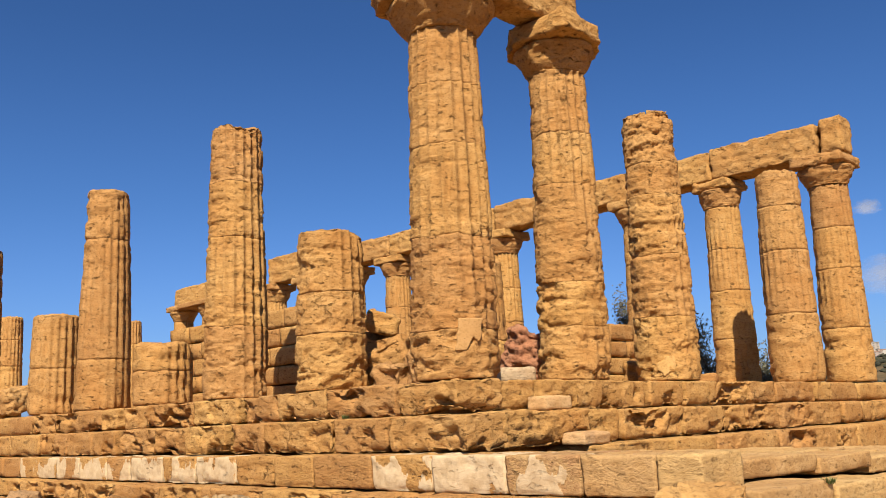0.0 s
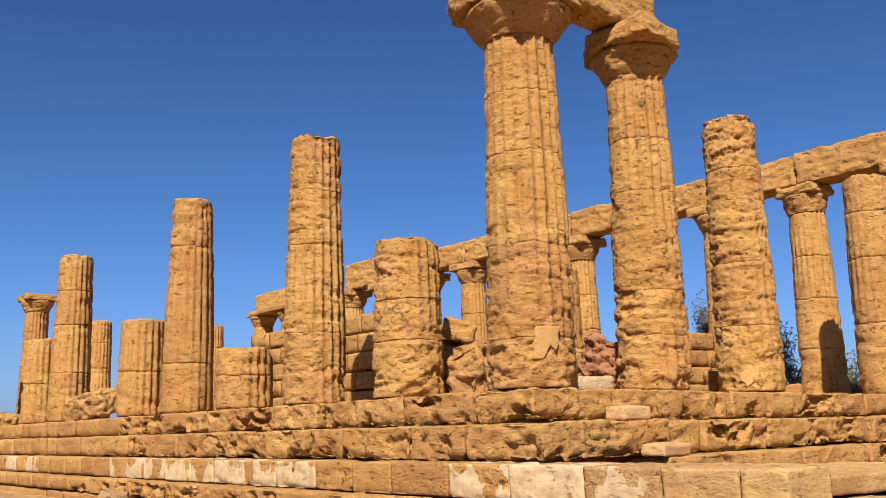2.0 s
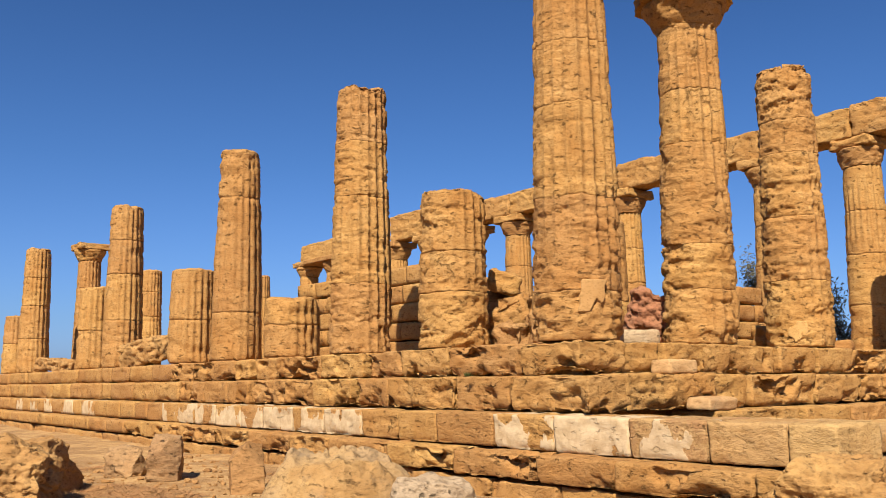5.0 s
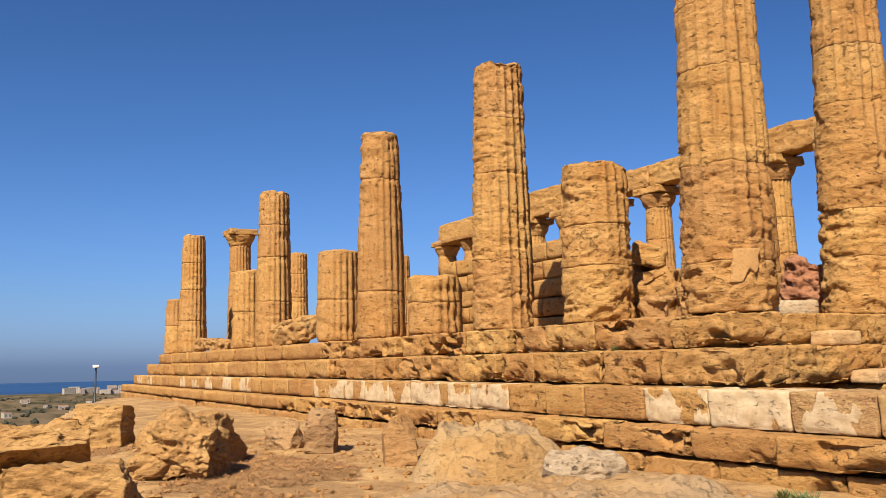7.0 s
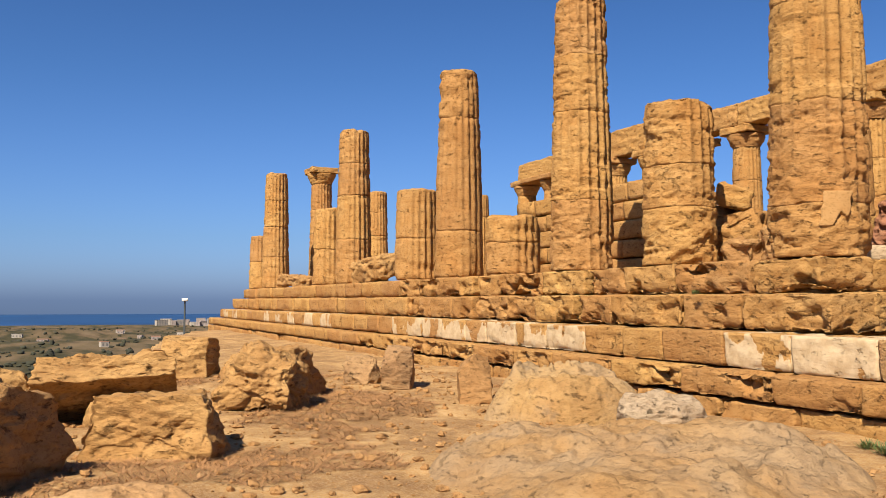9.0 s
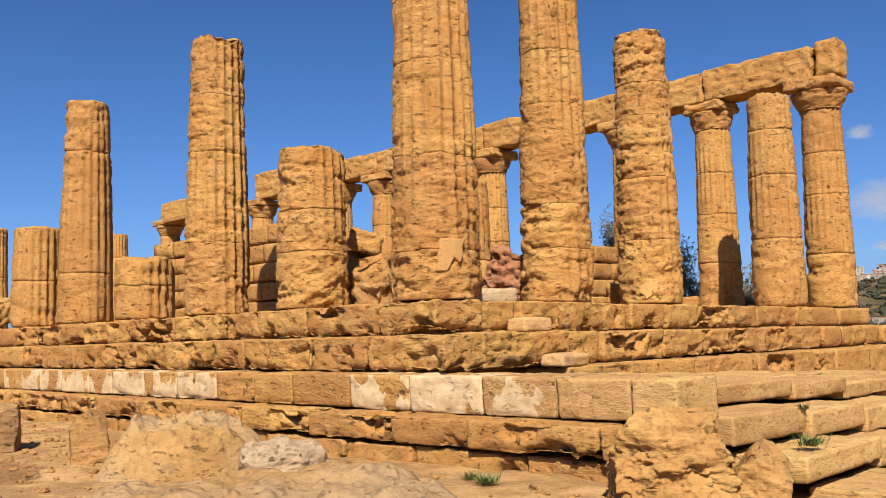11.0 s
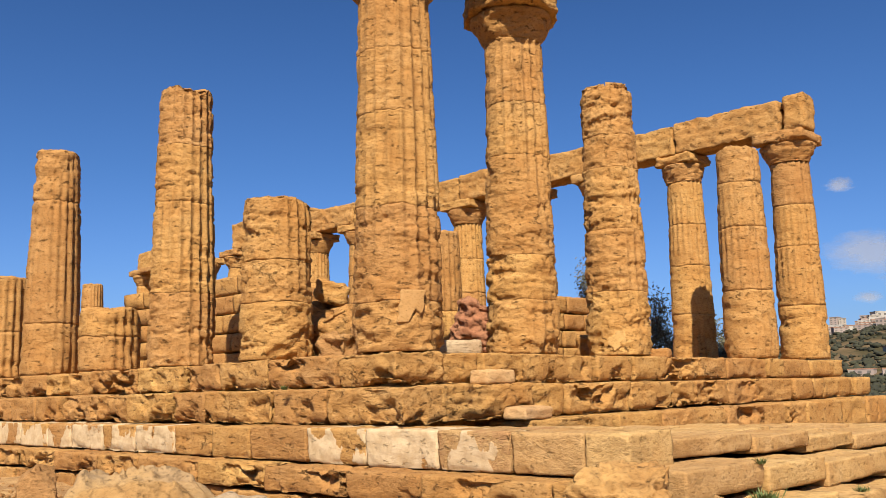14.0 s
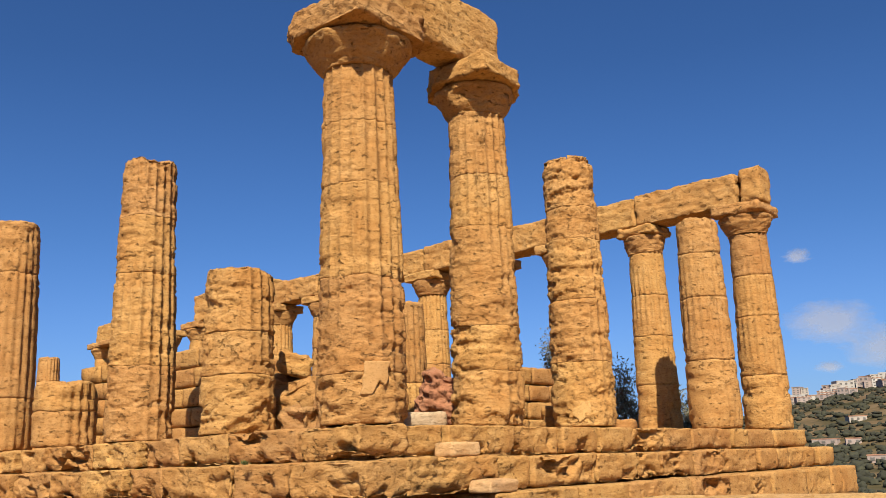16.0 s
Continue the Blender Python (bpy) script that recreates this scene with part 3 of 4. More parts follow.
def blocks_along(parent, name, start, end, axis, face, depth, z0, z1, seed, material_of, res=0.04, rough=0.022, lengths=(0.9, 1.7), edge=0.03, slope=0.0, inset=0.03, sink=0.0, undercut=0.07, bites=0):
    """A course of separate blocks along x or y. face: the outer face's place; depth: how far the blocks reach in (signed)."""
    r = random.Random(seed)
    a, n = start, 0
    while a < end - 0.05:
        ln = min(r.uniform(*lengths), end - a)
        if end - a - ln < 0.45:
            ln = end - a
        mid = a + ln / 2
        back = r.uniform(0, inset)
        far = mid < -14 if axis == "x" else mid > 12
        d = abs(depth)
        gap = r.uniform(0.008, 0.04)
        size = (ln - gap, d, z1 - z0 - gap * 0.5) if axis == "x" else (d, ln - gap, z1 - z0 - gap * 0.5)
        me = stone_mesh(name, size, material_of(mid, r), seed * 100 + n, res * (2.4 if far else 1), rough * r.uniform(0.5, 1.5), edge * r.uniform(0.6, 1.5), skew=0.008, undercut=undercut, bites=0 if far else bites * ln, front=(1, -1) if axis == "x" else (0, 1))
        c = face + math.copysign(d / 2 + back, depth)
        zz = (z0 + z1) / 2 + slope * mid - r.uniform(0, sink)
        place = (mid, c, zz) if axis == "x" else (c, mid, zz)
        part(name, me, parent, at=pose(*place, r.uniform(-.5, .5), r.uniform(-.5, .5), r.uniform(-.4, .4)))
        a += ln
        n += 1


XW = -12 * S            # axis of the west row
platform = thing("stepped_platform", "weathered stepped temple platform of large yellow sandstone blocks", "temple platform", kind="structure")

# solid core under the platform
core = stone_mesh("platform_core", (38.2, 17.0, 1.9), m_step, 900, 0.6, 0.01, 0.03)
part("core", core, platform, at=pose(XW / 2, NY / 2, ZS - 0.03 - 0.95))


def plain_step(mid, r):
    return m_step


def white_step(mid, r):
    if -13.0 < mid < -3.0:
        return m_plaster if r.random() < 0.85 else m_step
    if -2.2 < mid < -0.4:
        return m_step
    if -0.4 <= mid < 2.9:
        return m_plaster
    if 2.9 <= mid < 4.1:
        return m_pink
    if mid >= 4.1:
        return m_tread
    if mid < -13:
        return m_plaster if r.random() < 0.45 else m_step
    return m_step


C = [(ZS - 0.52, ZS - 0.02), (0.94, ZS - 0.52), (0.46, 0.94), (0.10, 0.46), (-0.45, 0.085)]
XE = 0.95
# south courses, top to bottom
blocks_along(platform, "block", XW - 0.9, XE, "x", -0.85, 1.0, *C[0], 11, plain_step, bites=1.1, undercut=0.16, lengths=(0.7, 2.2), rough=0.030, edge=0.035, inset=0.14)
blocks_along(platform, "block", XW - 1.9, XE + 0.45, "x", -1.25, 0.9, *C[1], 12, plain_step, bites=1.1, undercut=0.18, lengths=(0.7, 2.2), rough=0.032, edge=0.035, inset=0.15)
blocks_along(platform, "block", XW - 2.6, 5.2, "x", -1.68, 0.9, *C[2], 13, white_step, bites=0.0, rough=0.012, edge=0.02, inset=0.015, lengths=(0.95, 1.35))
blocks_along(platform, "block", XW - 3.4, 5.15, "x", -2.15, 0.9, *C[3], 14, plain_step, bites=1.2, rough=0.016, edge=0.03, inset=0.02, lengths=(1.1, 1.9))
blocks_along(platform, "block", XW - 3.8, 5.1, "x", -2.12, 0.9, *C[4], 15, plain_step, bites=1.0, rough=0.02, edge=0.03, inset=0.12, lengths=(1.1, 1.9))
# east courses
blocks_along(platform, "block", 0.16, NY + 1.3, "y", XE, -1.0, *C[0], 21, plain_step, bites=1.1, undercut=0.16, lengths=(0.7, 2.2), rough=0.030, edge=0.035, inset=0.14)
blocks_along(platform, "block", -0.34, NY + 1.9, "y", XE + 0.45, -0.9, *C[1], 22, plain_step, bites=1.1, undercut=0.18, lengths=(0.7, 2.2), rough=0.032, edge=0.035, inset=0.15)
blocks_along(platform, "block", 1.2, NY + 2.4, "y", XE + 0.95, -0.9, 0.10, 0.94, 23, plain_step, bites=1.1, rough=0.030, edge=0.04, inset=0.12, lengths=(0.7, 2.4), undercut=0.12)
# east stairs: worn broad treads that sink towards the north
T = lambda m, r: m_tread
for i, (xf, top) in enumerate(((2.75, 0.90), (3.55, 0.88), (4.35, 0.87), (5.15, 0.84))):
    blocks_along(platform, "tread", -0.78, NY + 7, "y", xf, -0.82, top - 0.24, top, 240 + i, T, undercut=0.03, rough=0.014, edge=0.022, slope=-0.040, inset=0.07, lengths=(0.9, 2.2), sink=0.06)
blocks_along(platform, "tread", -1.5, NY + 7, "y", 5.75, -0.85, 0.24, 0.56, 25, T, undercut=0.03, rough=0.014, edge=0.022, slope=-0.043, inset=0.05, lengths=(1.4, 2.6), sink=0.03)
blocks_along(platform, "tread", -1.3, NY + 5, "y", 6.35, -0.85, -0.06, 0.20, 26, T, undercut=0.03, rough=0.014, edge=0.022, slope=-0.050, inset=0.06, lengths=(1.2, 2.4), sink=0.03)
blocks_along(platform, "tread", -0.9, NY + 4, "y", 7.6, -1.35, -0.40, -0.10, 27, T, undercut=0.14, rough=0.02, edge=0.035, slope=-0.052, inset=0.15, lengths=(1.0, 2.2), sink=0.05)

# ---- columns ----
WHOLE = "whole fluted Doric column of golden sandstone with its capital"
STUMP = "weathered stump of a fluted sandstone column"
TALL = "tall fluted sandstone column that has lost its capital"
corner_column = column(0.07, 0.11, 0, "tallest corner column, eroded at the foot, carrying an architrave", 1, 0.35, True, (0.98, 0.8, H_FRONT, 1.10, 0.95, 0.48), (0.75, 2.25, 3.75, 4.8), wears=(0.85, 0.7, 0.32, 0.22, 0.2), rad=1.08)
column(0.12, SF + 0.03, 0, "whole column, deeply eaten away low down, carrying an architrave", 2, 0.35, True, (0.90, 0.9, H_FRONT + 0.06, 0.84, 0.80, 0.42), (0.95, 1.75, 3.6, 4.6), wears=(0.9, 0.95, 0.45, 0.3, 0.25))
ragged_column = column(0.14, 2 * SF + 0.03, 5.65, "column broken off ragged below its capital", 3, 0.6, True, None, (1.3, 2.6, 3.9, 4.6), 0.14, wears=(0.75, 0.6, 0.65, 0.75, 1.0), dome=0.1)
column(0.12, 4 * SF + .05, 5.55, TALL, 4, 0.35, False, None, (1.75, 3.4, 4.6), 0.12, wears=(0.5, 0.25, 0.3, 0.35))
column(0.28, NY + 0.05, 0, WHOLE, 5, 0.35, False, (0.76, 1.0), (1.5, 3.2, 4.4), wears=(0.7, 0.3, 0.25))
south = [(1, 2.85, STUMP, 0.5, (1.0, 1.75), (0.8, 0.75, 0.7), 0.08), (2, 5.72, TALL, 0.4, (1.45, 3.3, 4.5), (0.6, 0.4, 0.5, 0.4), 0.14),
         (3, 1.30, "low broken column drum with cracked faces", 0.7, (0.75,), (0.6, 0.7), 0.12), (4, 5.62, TALL, 0.25, (1.25, 4.35), (0.35, 0.2, 0.7), 0.05),
         (5, 2.68, STUMP, 0.35, (1.25,), (0.55, 0.2), 0.05), (7, 5.6, TALL, 0.35, (1.6, 3.2, 4.4), (0.5, 0.4, 0.45, 0.5), 0.10),
         (8, 2.95, STUMP, 0.45, (1.4,), (0.5, 0.4), 0.10), (11, 5.6, TALL, 0.4, (1.5, 3.0, 4.3), None, 0.06), (12, 2.7, STUMP, 0.4, (1.4,), None, 0.05)]
for k, h, lab, wear, cuts, ws, jag in south:
    column(-k * S, 0.08 if k == 1 else 0.0, h, lab, 20 + k, wear, k < 3, None, cuts, jag, wears=ws)
for k, h, cap in ((1, 0, (0.76, 0.5)), (2, 5.4, None), (4, 5.5, None)):
    column(XW, k * SF, h, WHOLE if cap else TALL, 40 + k, 0.4, False, cap, jag=0.1)
for k in range(1, 13):
    column(-k * S, NY, 0, WHOLE, 60 + k, 0.35, False, (0.76 if k > 1 else 0.66, 0.6 if k != 1 else 1.2), (1.5, 3.0, 4.3), wears=(0.55, 0.3, 0.25, 0.25))

def mortar_patch(parent, turn, z0, z1, spread, r0, seed):
    """A smooth modern mend let into the face of a drum, pointed at its foot."""
    u, v = np.linspace(-1, 1, 40), np.linspace(0, 1, 36)
    V, U = np.meshgrid(v, u, indexing="ij")
    inside = 0.9 - np.abs(U + 0.45 * (1 - V)) / (0.34 + 0.50 * np.sin(V * 2.6)) + 0.55 * fbm(np.stack([U * 2, V * 2, 0 * U + seed], -1).reshape(-1, 3), 3, seed).reshape(U.shape)
    inside = np.clip(np.minimum(inside, np.minimum(V, 1 - V) * 4) / 0.12, 0, 1)
    Rr = r0 - 0.09 + 0.105 * inside
    a = radians(turn) + U * spread
    P = np.stack([Rr * np.cos(a), Rr * np.sin(a), z0 + (z1 - z0) * V], -1).reshape(-1, 3)
    part("mortar_patch", mesh_of("mortar_patch", P, grid_quads(36, 40), m_mend), parent, "smooth pale repair mortar")


mortar_patch(corner_column, -26, 0.40, 0.92, 0.38, 0.72, 5)
mortar_patch(ragged_column, -58, 0.08, 0.50, 0.34, 0.66, 9)

# ---- architraves ----
def beam(name, label, x0, x1, y0, y1, z0, z1, seed, rough=0.02, edge=0.05, res=0.06, tilt=0.0):
    me = stone_mesh(name, (x1 - x0, y1 - y0, z1 - z0), m_column, seed, res, rough, edge, skew=0.03)
    ob = new(name, me)
    ob.matrix_basis = pose((x0 + x1) / 2, (y0 + y1) / 2, (z0 + z1) / 2, 0, tilt, 0)
    return tagged(ob, label, "architrave", "architrave blocks")


ZA, ZF = ZS + H_ALL, ZS + H_FRONT + 1.00
beam("architrave_block", "long sandstone architrave beam with a broken rounded end", -0.30, 0.54, -0.25, SF + 0.42, ZF, ZF + 1.25, 301, 0.026, 0.20, 0.04)
for k in range(0, 9):
    x1, x0 = -k * S - 0.01 + (0.55 if k == 0 else 0), -(k + 1) * S + 0.01
    top = ZA + (1.02, 0.98, 1.0, 1.02, 0.98, 1.0, 1.02, 1.30, 1.35)[k]
    if k == 0:
        beam("architrave_block", "upright end block of the sandstone architrave", 0.34, 1.04, NY - 0.40, NY + 0.55, ZA, ZA + 1.12, 320, 0.03, 0.14)
        x1 = 0.30
    beam("architrave_block", "weathered sandstone architrave block on the column capitals", x0, x1, NY - 0.5, NY + 0.5, ZA, top, 330 + k, 0.045, 0.08)
beam("architrave_block", "short architrave block resting on two whole columns", -12 * S - 0.2, -11 * S + 0.9, NY - 0.5, NY + 0.5, ZA, ZA + 1.0, 350, 0.03, 0.08)
beam("architrave_cover", "grey repair slab laid between two capitals", -11.75 * S, -11 * S + 1.0, NY - 0.9, NY + 0.6, ZA - 0.28, ZA - 0.005, 351, 0.01, 0.03)

# ---- remains inside the temple ----
def stone(name, label, cat, size, at, seed, material=m_step, rough=0.03, edge=0.06, rot=(0, 0, 0), group="", res=0.06, skew=0.08):
    ob = new(name, stone_mesh(name, size, material, seed, res, rough, edge, skew=skew))
    ob.matrix_basis = pose(at[0], at[1], at[2], *rot)
    return tagged(ob, label, cat, group)


cella = thing("cella_wall", "ruined inner wall of squared sandstone blocks", "wall", kind="structure")
for row in range(5):
    blocks_along(cella, "block", -15.5 + (row % 2) * 0.6, -6.9 - 0.5 * (row == 4), "x", 3.55, 0.8, ZS + 0.5 * row, ZS + 0.5 * (row + 1), 400 + row, plain_step, res=0.1, rough=0.014, lengths=(1.1, 1.5))
for row in range(5):
    blocks_along(cella, "block", -30.0, -17.0 - 0.4 * row, "x", 11.0, 0.8, ZS + 0.5 * row, ZS + 0.5 * (row + 1), 420 + row, plain_step, res=0.12, rough=0.014, lengths=(1.1, 1.6))
for row in range(4):
    blocks_along(cella, "block", 9.8, 13.0 - 0.25 * row, "y", -4.3, -0.8, ZS + 0.48 * row, ZS + 0.48 * (row + 1), 440 + row, lambda m, r: m_step, res=0.1, rough=0.03, lengths=(0.9, 1.3))
column(-5.8, 7.3, 3.45, "slender fluted column stump of the inner porch", 81, 0.3, False, None, (1.4,), 0.1, rad=0.95)
stone("red_block", "fire-reddened block leaning among the ruins", "stone block", (1.15, 0.9, 1.0), (-1.5, 3.95, ZS + 0.62), 461, m_red, 0.13, 0.22, (6, 14, 35), res=0.035)
stone("low_block", "low grey squared block on the platform", "stone block", (0.75, 0.5, 0.26), (-0.3, 1.95, ZS + 0.12), 462, m_grey, 0.015, 0.03, (0, 0, 40))
stone("fallen_block", "fallen block leaning behind the columns", "stone block", (1.0, 0.8, 0.85), (-3.0, 1.5, ZS + 0.5), 463, m_step, 0.10, 0.12, (10, -25, 30), "fallen blocks")
stone("fallen_block", "rounded block on top of the fallen pile", "stone block", (0.75, 0.65, 0.5), (-3.7, 1.9, ZS + 1.4), 464, m_step, 0.08, 0.2, (5, 12, 50), "fallen blocks")
stone("fallen_block", "big fallen block under the pile", "stone block", (1.3, 1.0, 1.2), (-3.8, 2.1, ZS + 0.55), 465, m_step, 0.10, 0.15, (0, 8, 20), "fallen blocks")
stone("fallen_block", "low fallen block beside the corner column", "stone block", (1.1, 0.8, 0.6), (-1.75, 1.45, ZS + 0.27), 466, m_rock, 0.10, 0.12, (0, 6, 60), "fallen blocks")
stone("fallen_block", "small broken block on the platform", "stone block", (0.7, 0.6, 0.5), (-2.3, 0.9, ZS + 0.22), 470, m_rock, 0.10, 0.12, (8, 6, 10), "fallen blocks")
stone("fallen_block", "fallen block between the front columns", "stone block", (0.9, 0.7, 0.55), (-1.2, 7.6, ZS + 0.26), 471, m_step, 0.05, 0.12, (0, 5, 25), "fallen blocks")
stone("toppled_block", "toppled column fragment on the platform edge", "stone block", (1.7, 1.2, 0.85), (-6 * S, -0.15, ZS + 0.44), 467, m_rock, 0.10, 0.15, (12, -8, 15), "fallen blocks")
stone("toppled_block", "flat broken block on the platform edge", "stone block", (2.6, 1.0, 0.55), (-9.6 * S, -0.1, ZS + 0.26), 468, m_rock, 0.10, 0.14, (0, 3, 5), "fallen blocks")
stone("small_block", "small squared block by the column foot", "stone block", (0.8, 0.5, 0.3), (-0.9, 9.6, ZS + 0.13), 469, m_step, 0.03, 0.06, (0, 0, 20), "fallen blocks")

stone("pale_block", "small pale squared block lying on the front step", "stone block", (0.45, 0.75, 0.20), (1.52, 1.45, 1.03), 472, m_slab, 0.012, 0.04, (0, 0, 3), "fallen blocks", 0.04)
stone("pale_block", "small pale squared block set into the top step", "stone block", (0.40, 0.68, 0.22), (1.08, 1.15, 1.59), 473, m_slab, 0.012, 0.04, (0, 0, -2), "fallen blocks", 0.04)

# ---- rocks in front ----
def rock(name, label, size, at, seed, material=m_rock, rot=(0, 0, 0), rough=0.10, square=0.6, n=26, strata=0.6, group="rocks in front of the temple", cuts=12):
    ob = new(name, boulder_mesh(name, size, material, seed, n, rough, square, strata, cuts))
    z = float(ground_z(np.array([at[0]]), np.array([at[1]]))[0])
    ob.matrix_basis = pose(at[0], at[1], z + size[2] / 2 + (at[2] if len(at) > 2 else -0.06), *rot)
    return tagged(ob, label, "rock", group)


rock("upright_stone", "brown upright stone with deep bedding ridges", (0.6, 0.6, 0.80), (-4.3, -4.85), 501, m_dark, (0, 4, -28), 0.06, 0.72, strata=1.4, cuts=3)
rock("upright_stone", "squat upright stone, dark on one side", (0.52, 0.52, 0.76), (-2.05, -4.5), 502, m_rock, (0, 0, -20), 0.06, 0.75, strata=1.2, cuts=3)
rock("upright_stone", "squat weathered stone near the steps", (0.7, 0.55, 0.6), (-5.4, -5.1), 503, m_dark, (0, 0, 30), 0.09, 0.6)
rock("ridge_rock", "large jagged rock with deep dark hollows", (1.5, 1.2, 0.98), (-2.35, -7.5), 504, m_rock, (0, 0, -33), 0.16, 0.9, 64, 0.6, cuts=9)
rock("ridge_rock", "jagged rock ending in an upright broken face", (1.5, 1.0, 0.86), (-4.0, -6.75), 505, m_rock, (0, 0, -25), 0.10, 0.95, 40, 0.6, cuts=5)
rock("ridge_rock", "long low ridge of earth-covered rock", (3.4, 1.5, 0.66), (-6.9, -6.6), 517, m_rock, (0, 0, -8), 0.12, 0.5, 44, 0.4)
rock("square_rock", "roughly squared boulder with a flat top", (1.0, 1.45, 0.70), (0.45, -9.2), 506, m_rock, (2, -2, -30), 0.09, 1.0, 64, 0.5, cuts=2)
rock("tilted_slab", "long tilted sandstone slab with a dark underside", (1.5, 1.75, 0.44), (-2.4, -9.5, 0.18), 507, m_rock, (4, -30, -8), 0.10, 1.0, 64, 0.9, cuts=2)
rock("prop_stone", "rounded stone lying under the tilted slab", (0.7, 0.8, 0.46), (-1.75, -9.4), 518, m_rock, (0, 0, 20), 0.08, 0.5, 36, 0.5, cuts=3)
rock("shade_boulder", "big boulder in shade on its inner side", (1.7, 1.2, 1.04), (1.75, -10.9), 508, m_rock, (0, 0, -28), 0.10, 1.0, 48, 0.6, cuts=4)
rock("far_boulder", "pale flat-topped boulder lying beyond the slab", (1.5, 1.3, 0.98), (-2.2, -11.0), 509, m_rock, (0, 6, -32), 0.08, 1.0, 40, 0.8, cuts=5)
rock("bedded_rock", "squat outcrop of bedded sandstone blocks", (1.1, 1.0, 0.88), (-8.2, -7.65), 510, m_rock, (0, 0, -25), 0.05, 0.95, 36, 2.2, cuts=2)
rock("flat_rock", "pale flat rock in the straw", (1.0, 1.2, 0.20), (2.85, -9.75), 511, m_slab, (0, 0, 10), 0.08, 0.7, 34, 0.3)
rock("grey_rock", "grey lichen-covered rock beside the mound", (0.75, 1.15, 0.50), (1.35, -3.75), 513, m_grey, (0, 0, 5), 0.09, 0.6, 34, 0.3)
rock("corner_block", "tall broken corner block of pitted sandstone", (1.15, 0.9, 1.0), (5.6, -2.55), 515, m_rock, (0, 0, 38), 0.15, 1.0, 64, 0.4, cuts=5)
rock("corner_stone", "small leaning stone beside the corner block", (0.5, 0.8, 0.72), (6.2, -2.05), 516, m_rock, (0, 14, 30), 0.10, 0.9, 40, cuts=3)

def mound(name, label, size, at, turn, seed, material, n=110):
    """A low swell of bare rock that runs out into the earth on all sides."""
    u = np.linspace(-1, 1, n)
    A, B = np.meshgrid(u, u, indexing="ij")
    p = np.stack([A * size[0] / 2, B * size[1] / 2, 0 * A], -1).reshape(-1, 3)
    ragged = 0.26 * fbm(p * 0.9 + seed, 3, seed).reshape(A.shape) * (1 - np.maximum(np.abs(A), np.abs(B)) ** 4)
    r2 = np.clip(A * A + B * B + ragged, 0, 2)
    rise = np.clip((0.86 - r2) / 0.70, -0.35, 1)
    rise = np.where(rise > 0, np.sin(rise * math.pi / 2) ** 0.8, rise)
    ledge = fbm(p * 1.6 + seed, 4, seed + 3, 0.55).reshape(A.shape)
    Z = size[2] * rise * (1 + 0.28 * ledge) + 0.10 * size[2] * np.clip((ledge - 0.1) / 0.08, 0, 1) + 0.012 * fbm(p * 11.0, 3, seed + 5).reshape(A.shape)
    c, sn = math.cos(radians(turn)), math.sin(radians(turn))
    X, Y = at[0] + c * p[:, 0] - sn * p[:, 1], at[1] + sn * p[:, 0] + c * p[:, 1]
    z = ground_z(X, Y)
    mid = gz(*at)
    ob = new(name, mesh_of(name, np.stack([X - at[0], Y - at[1], z - mid + Z.ravel() - 0.03], 1), grid_quads(n, n)[:, ::-1], material))
    ob.matrix_basis = pose(at[0], at[1], mid)
    return tagged(ob, label, "rock", "rocks in front of the temple")


mound("pale_mound", "broad pale rounded rock", (1.9, 2.5, 0.62), (-0.15, -4.05), -12, 512, m_worn, 90)
mound("broad_slab", "broad low rock with a grey worn top", (4.8, 3.9, 0.30), (3.35, -5.55), -33, 514, m_worn, 150)

# ---- far things ----
def box_mesh(name, size, material, at=(0, 0, 0)):
    p, q = box_grid(size, 999)
    return mesh_of(name, p + np.array(at), q, material, False)


def polar(yaw, dist):
    return 9.95 - dist * math.sin(radians(yaw)), -10.2 + dist * math.cos(radians(yaw))


lx, ly = polar(82.3, 62)
lamp = thing("street_lamp", "slim dark lamp post with a white head", "lamp post", at=pose(lx, ly, gz(lx, ly)))
ph = 1.35 + 62 * math.tan(radians(0.0)) - gz(lx, ly)
th = np.linspace(0, 2 * math.pi, 13)[:-1]
zz = np.array([0, 0.02, 0.4, 0.41, ph])
rr = np.array([0.02, 0.13, 0.12, 0.075, 0.055])
part("pole", mesh_of("pole", np.stack([rr[:, None] * np.cos(th), rr[:, None] * np.sin(th), np.repeat(zz[:, None], 12, 1)], -1).reshape(-1, 3), grid_quads(5, 12, True), m_pole), lamp)
part("lamp_head", stone_mesh("lamp_head", (0.5, 0.36, 0.2), m_lamp, 5, 0.05, 0.0, 0.06), lamp, "white lamp head", pose(0, 0, ph + 0.08))


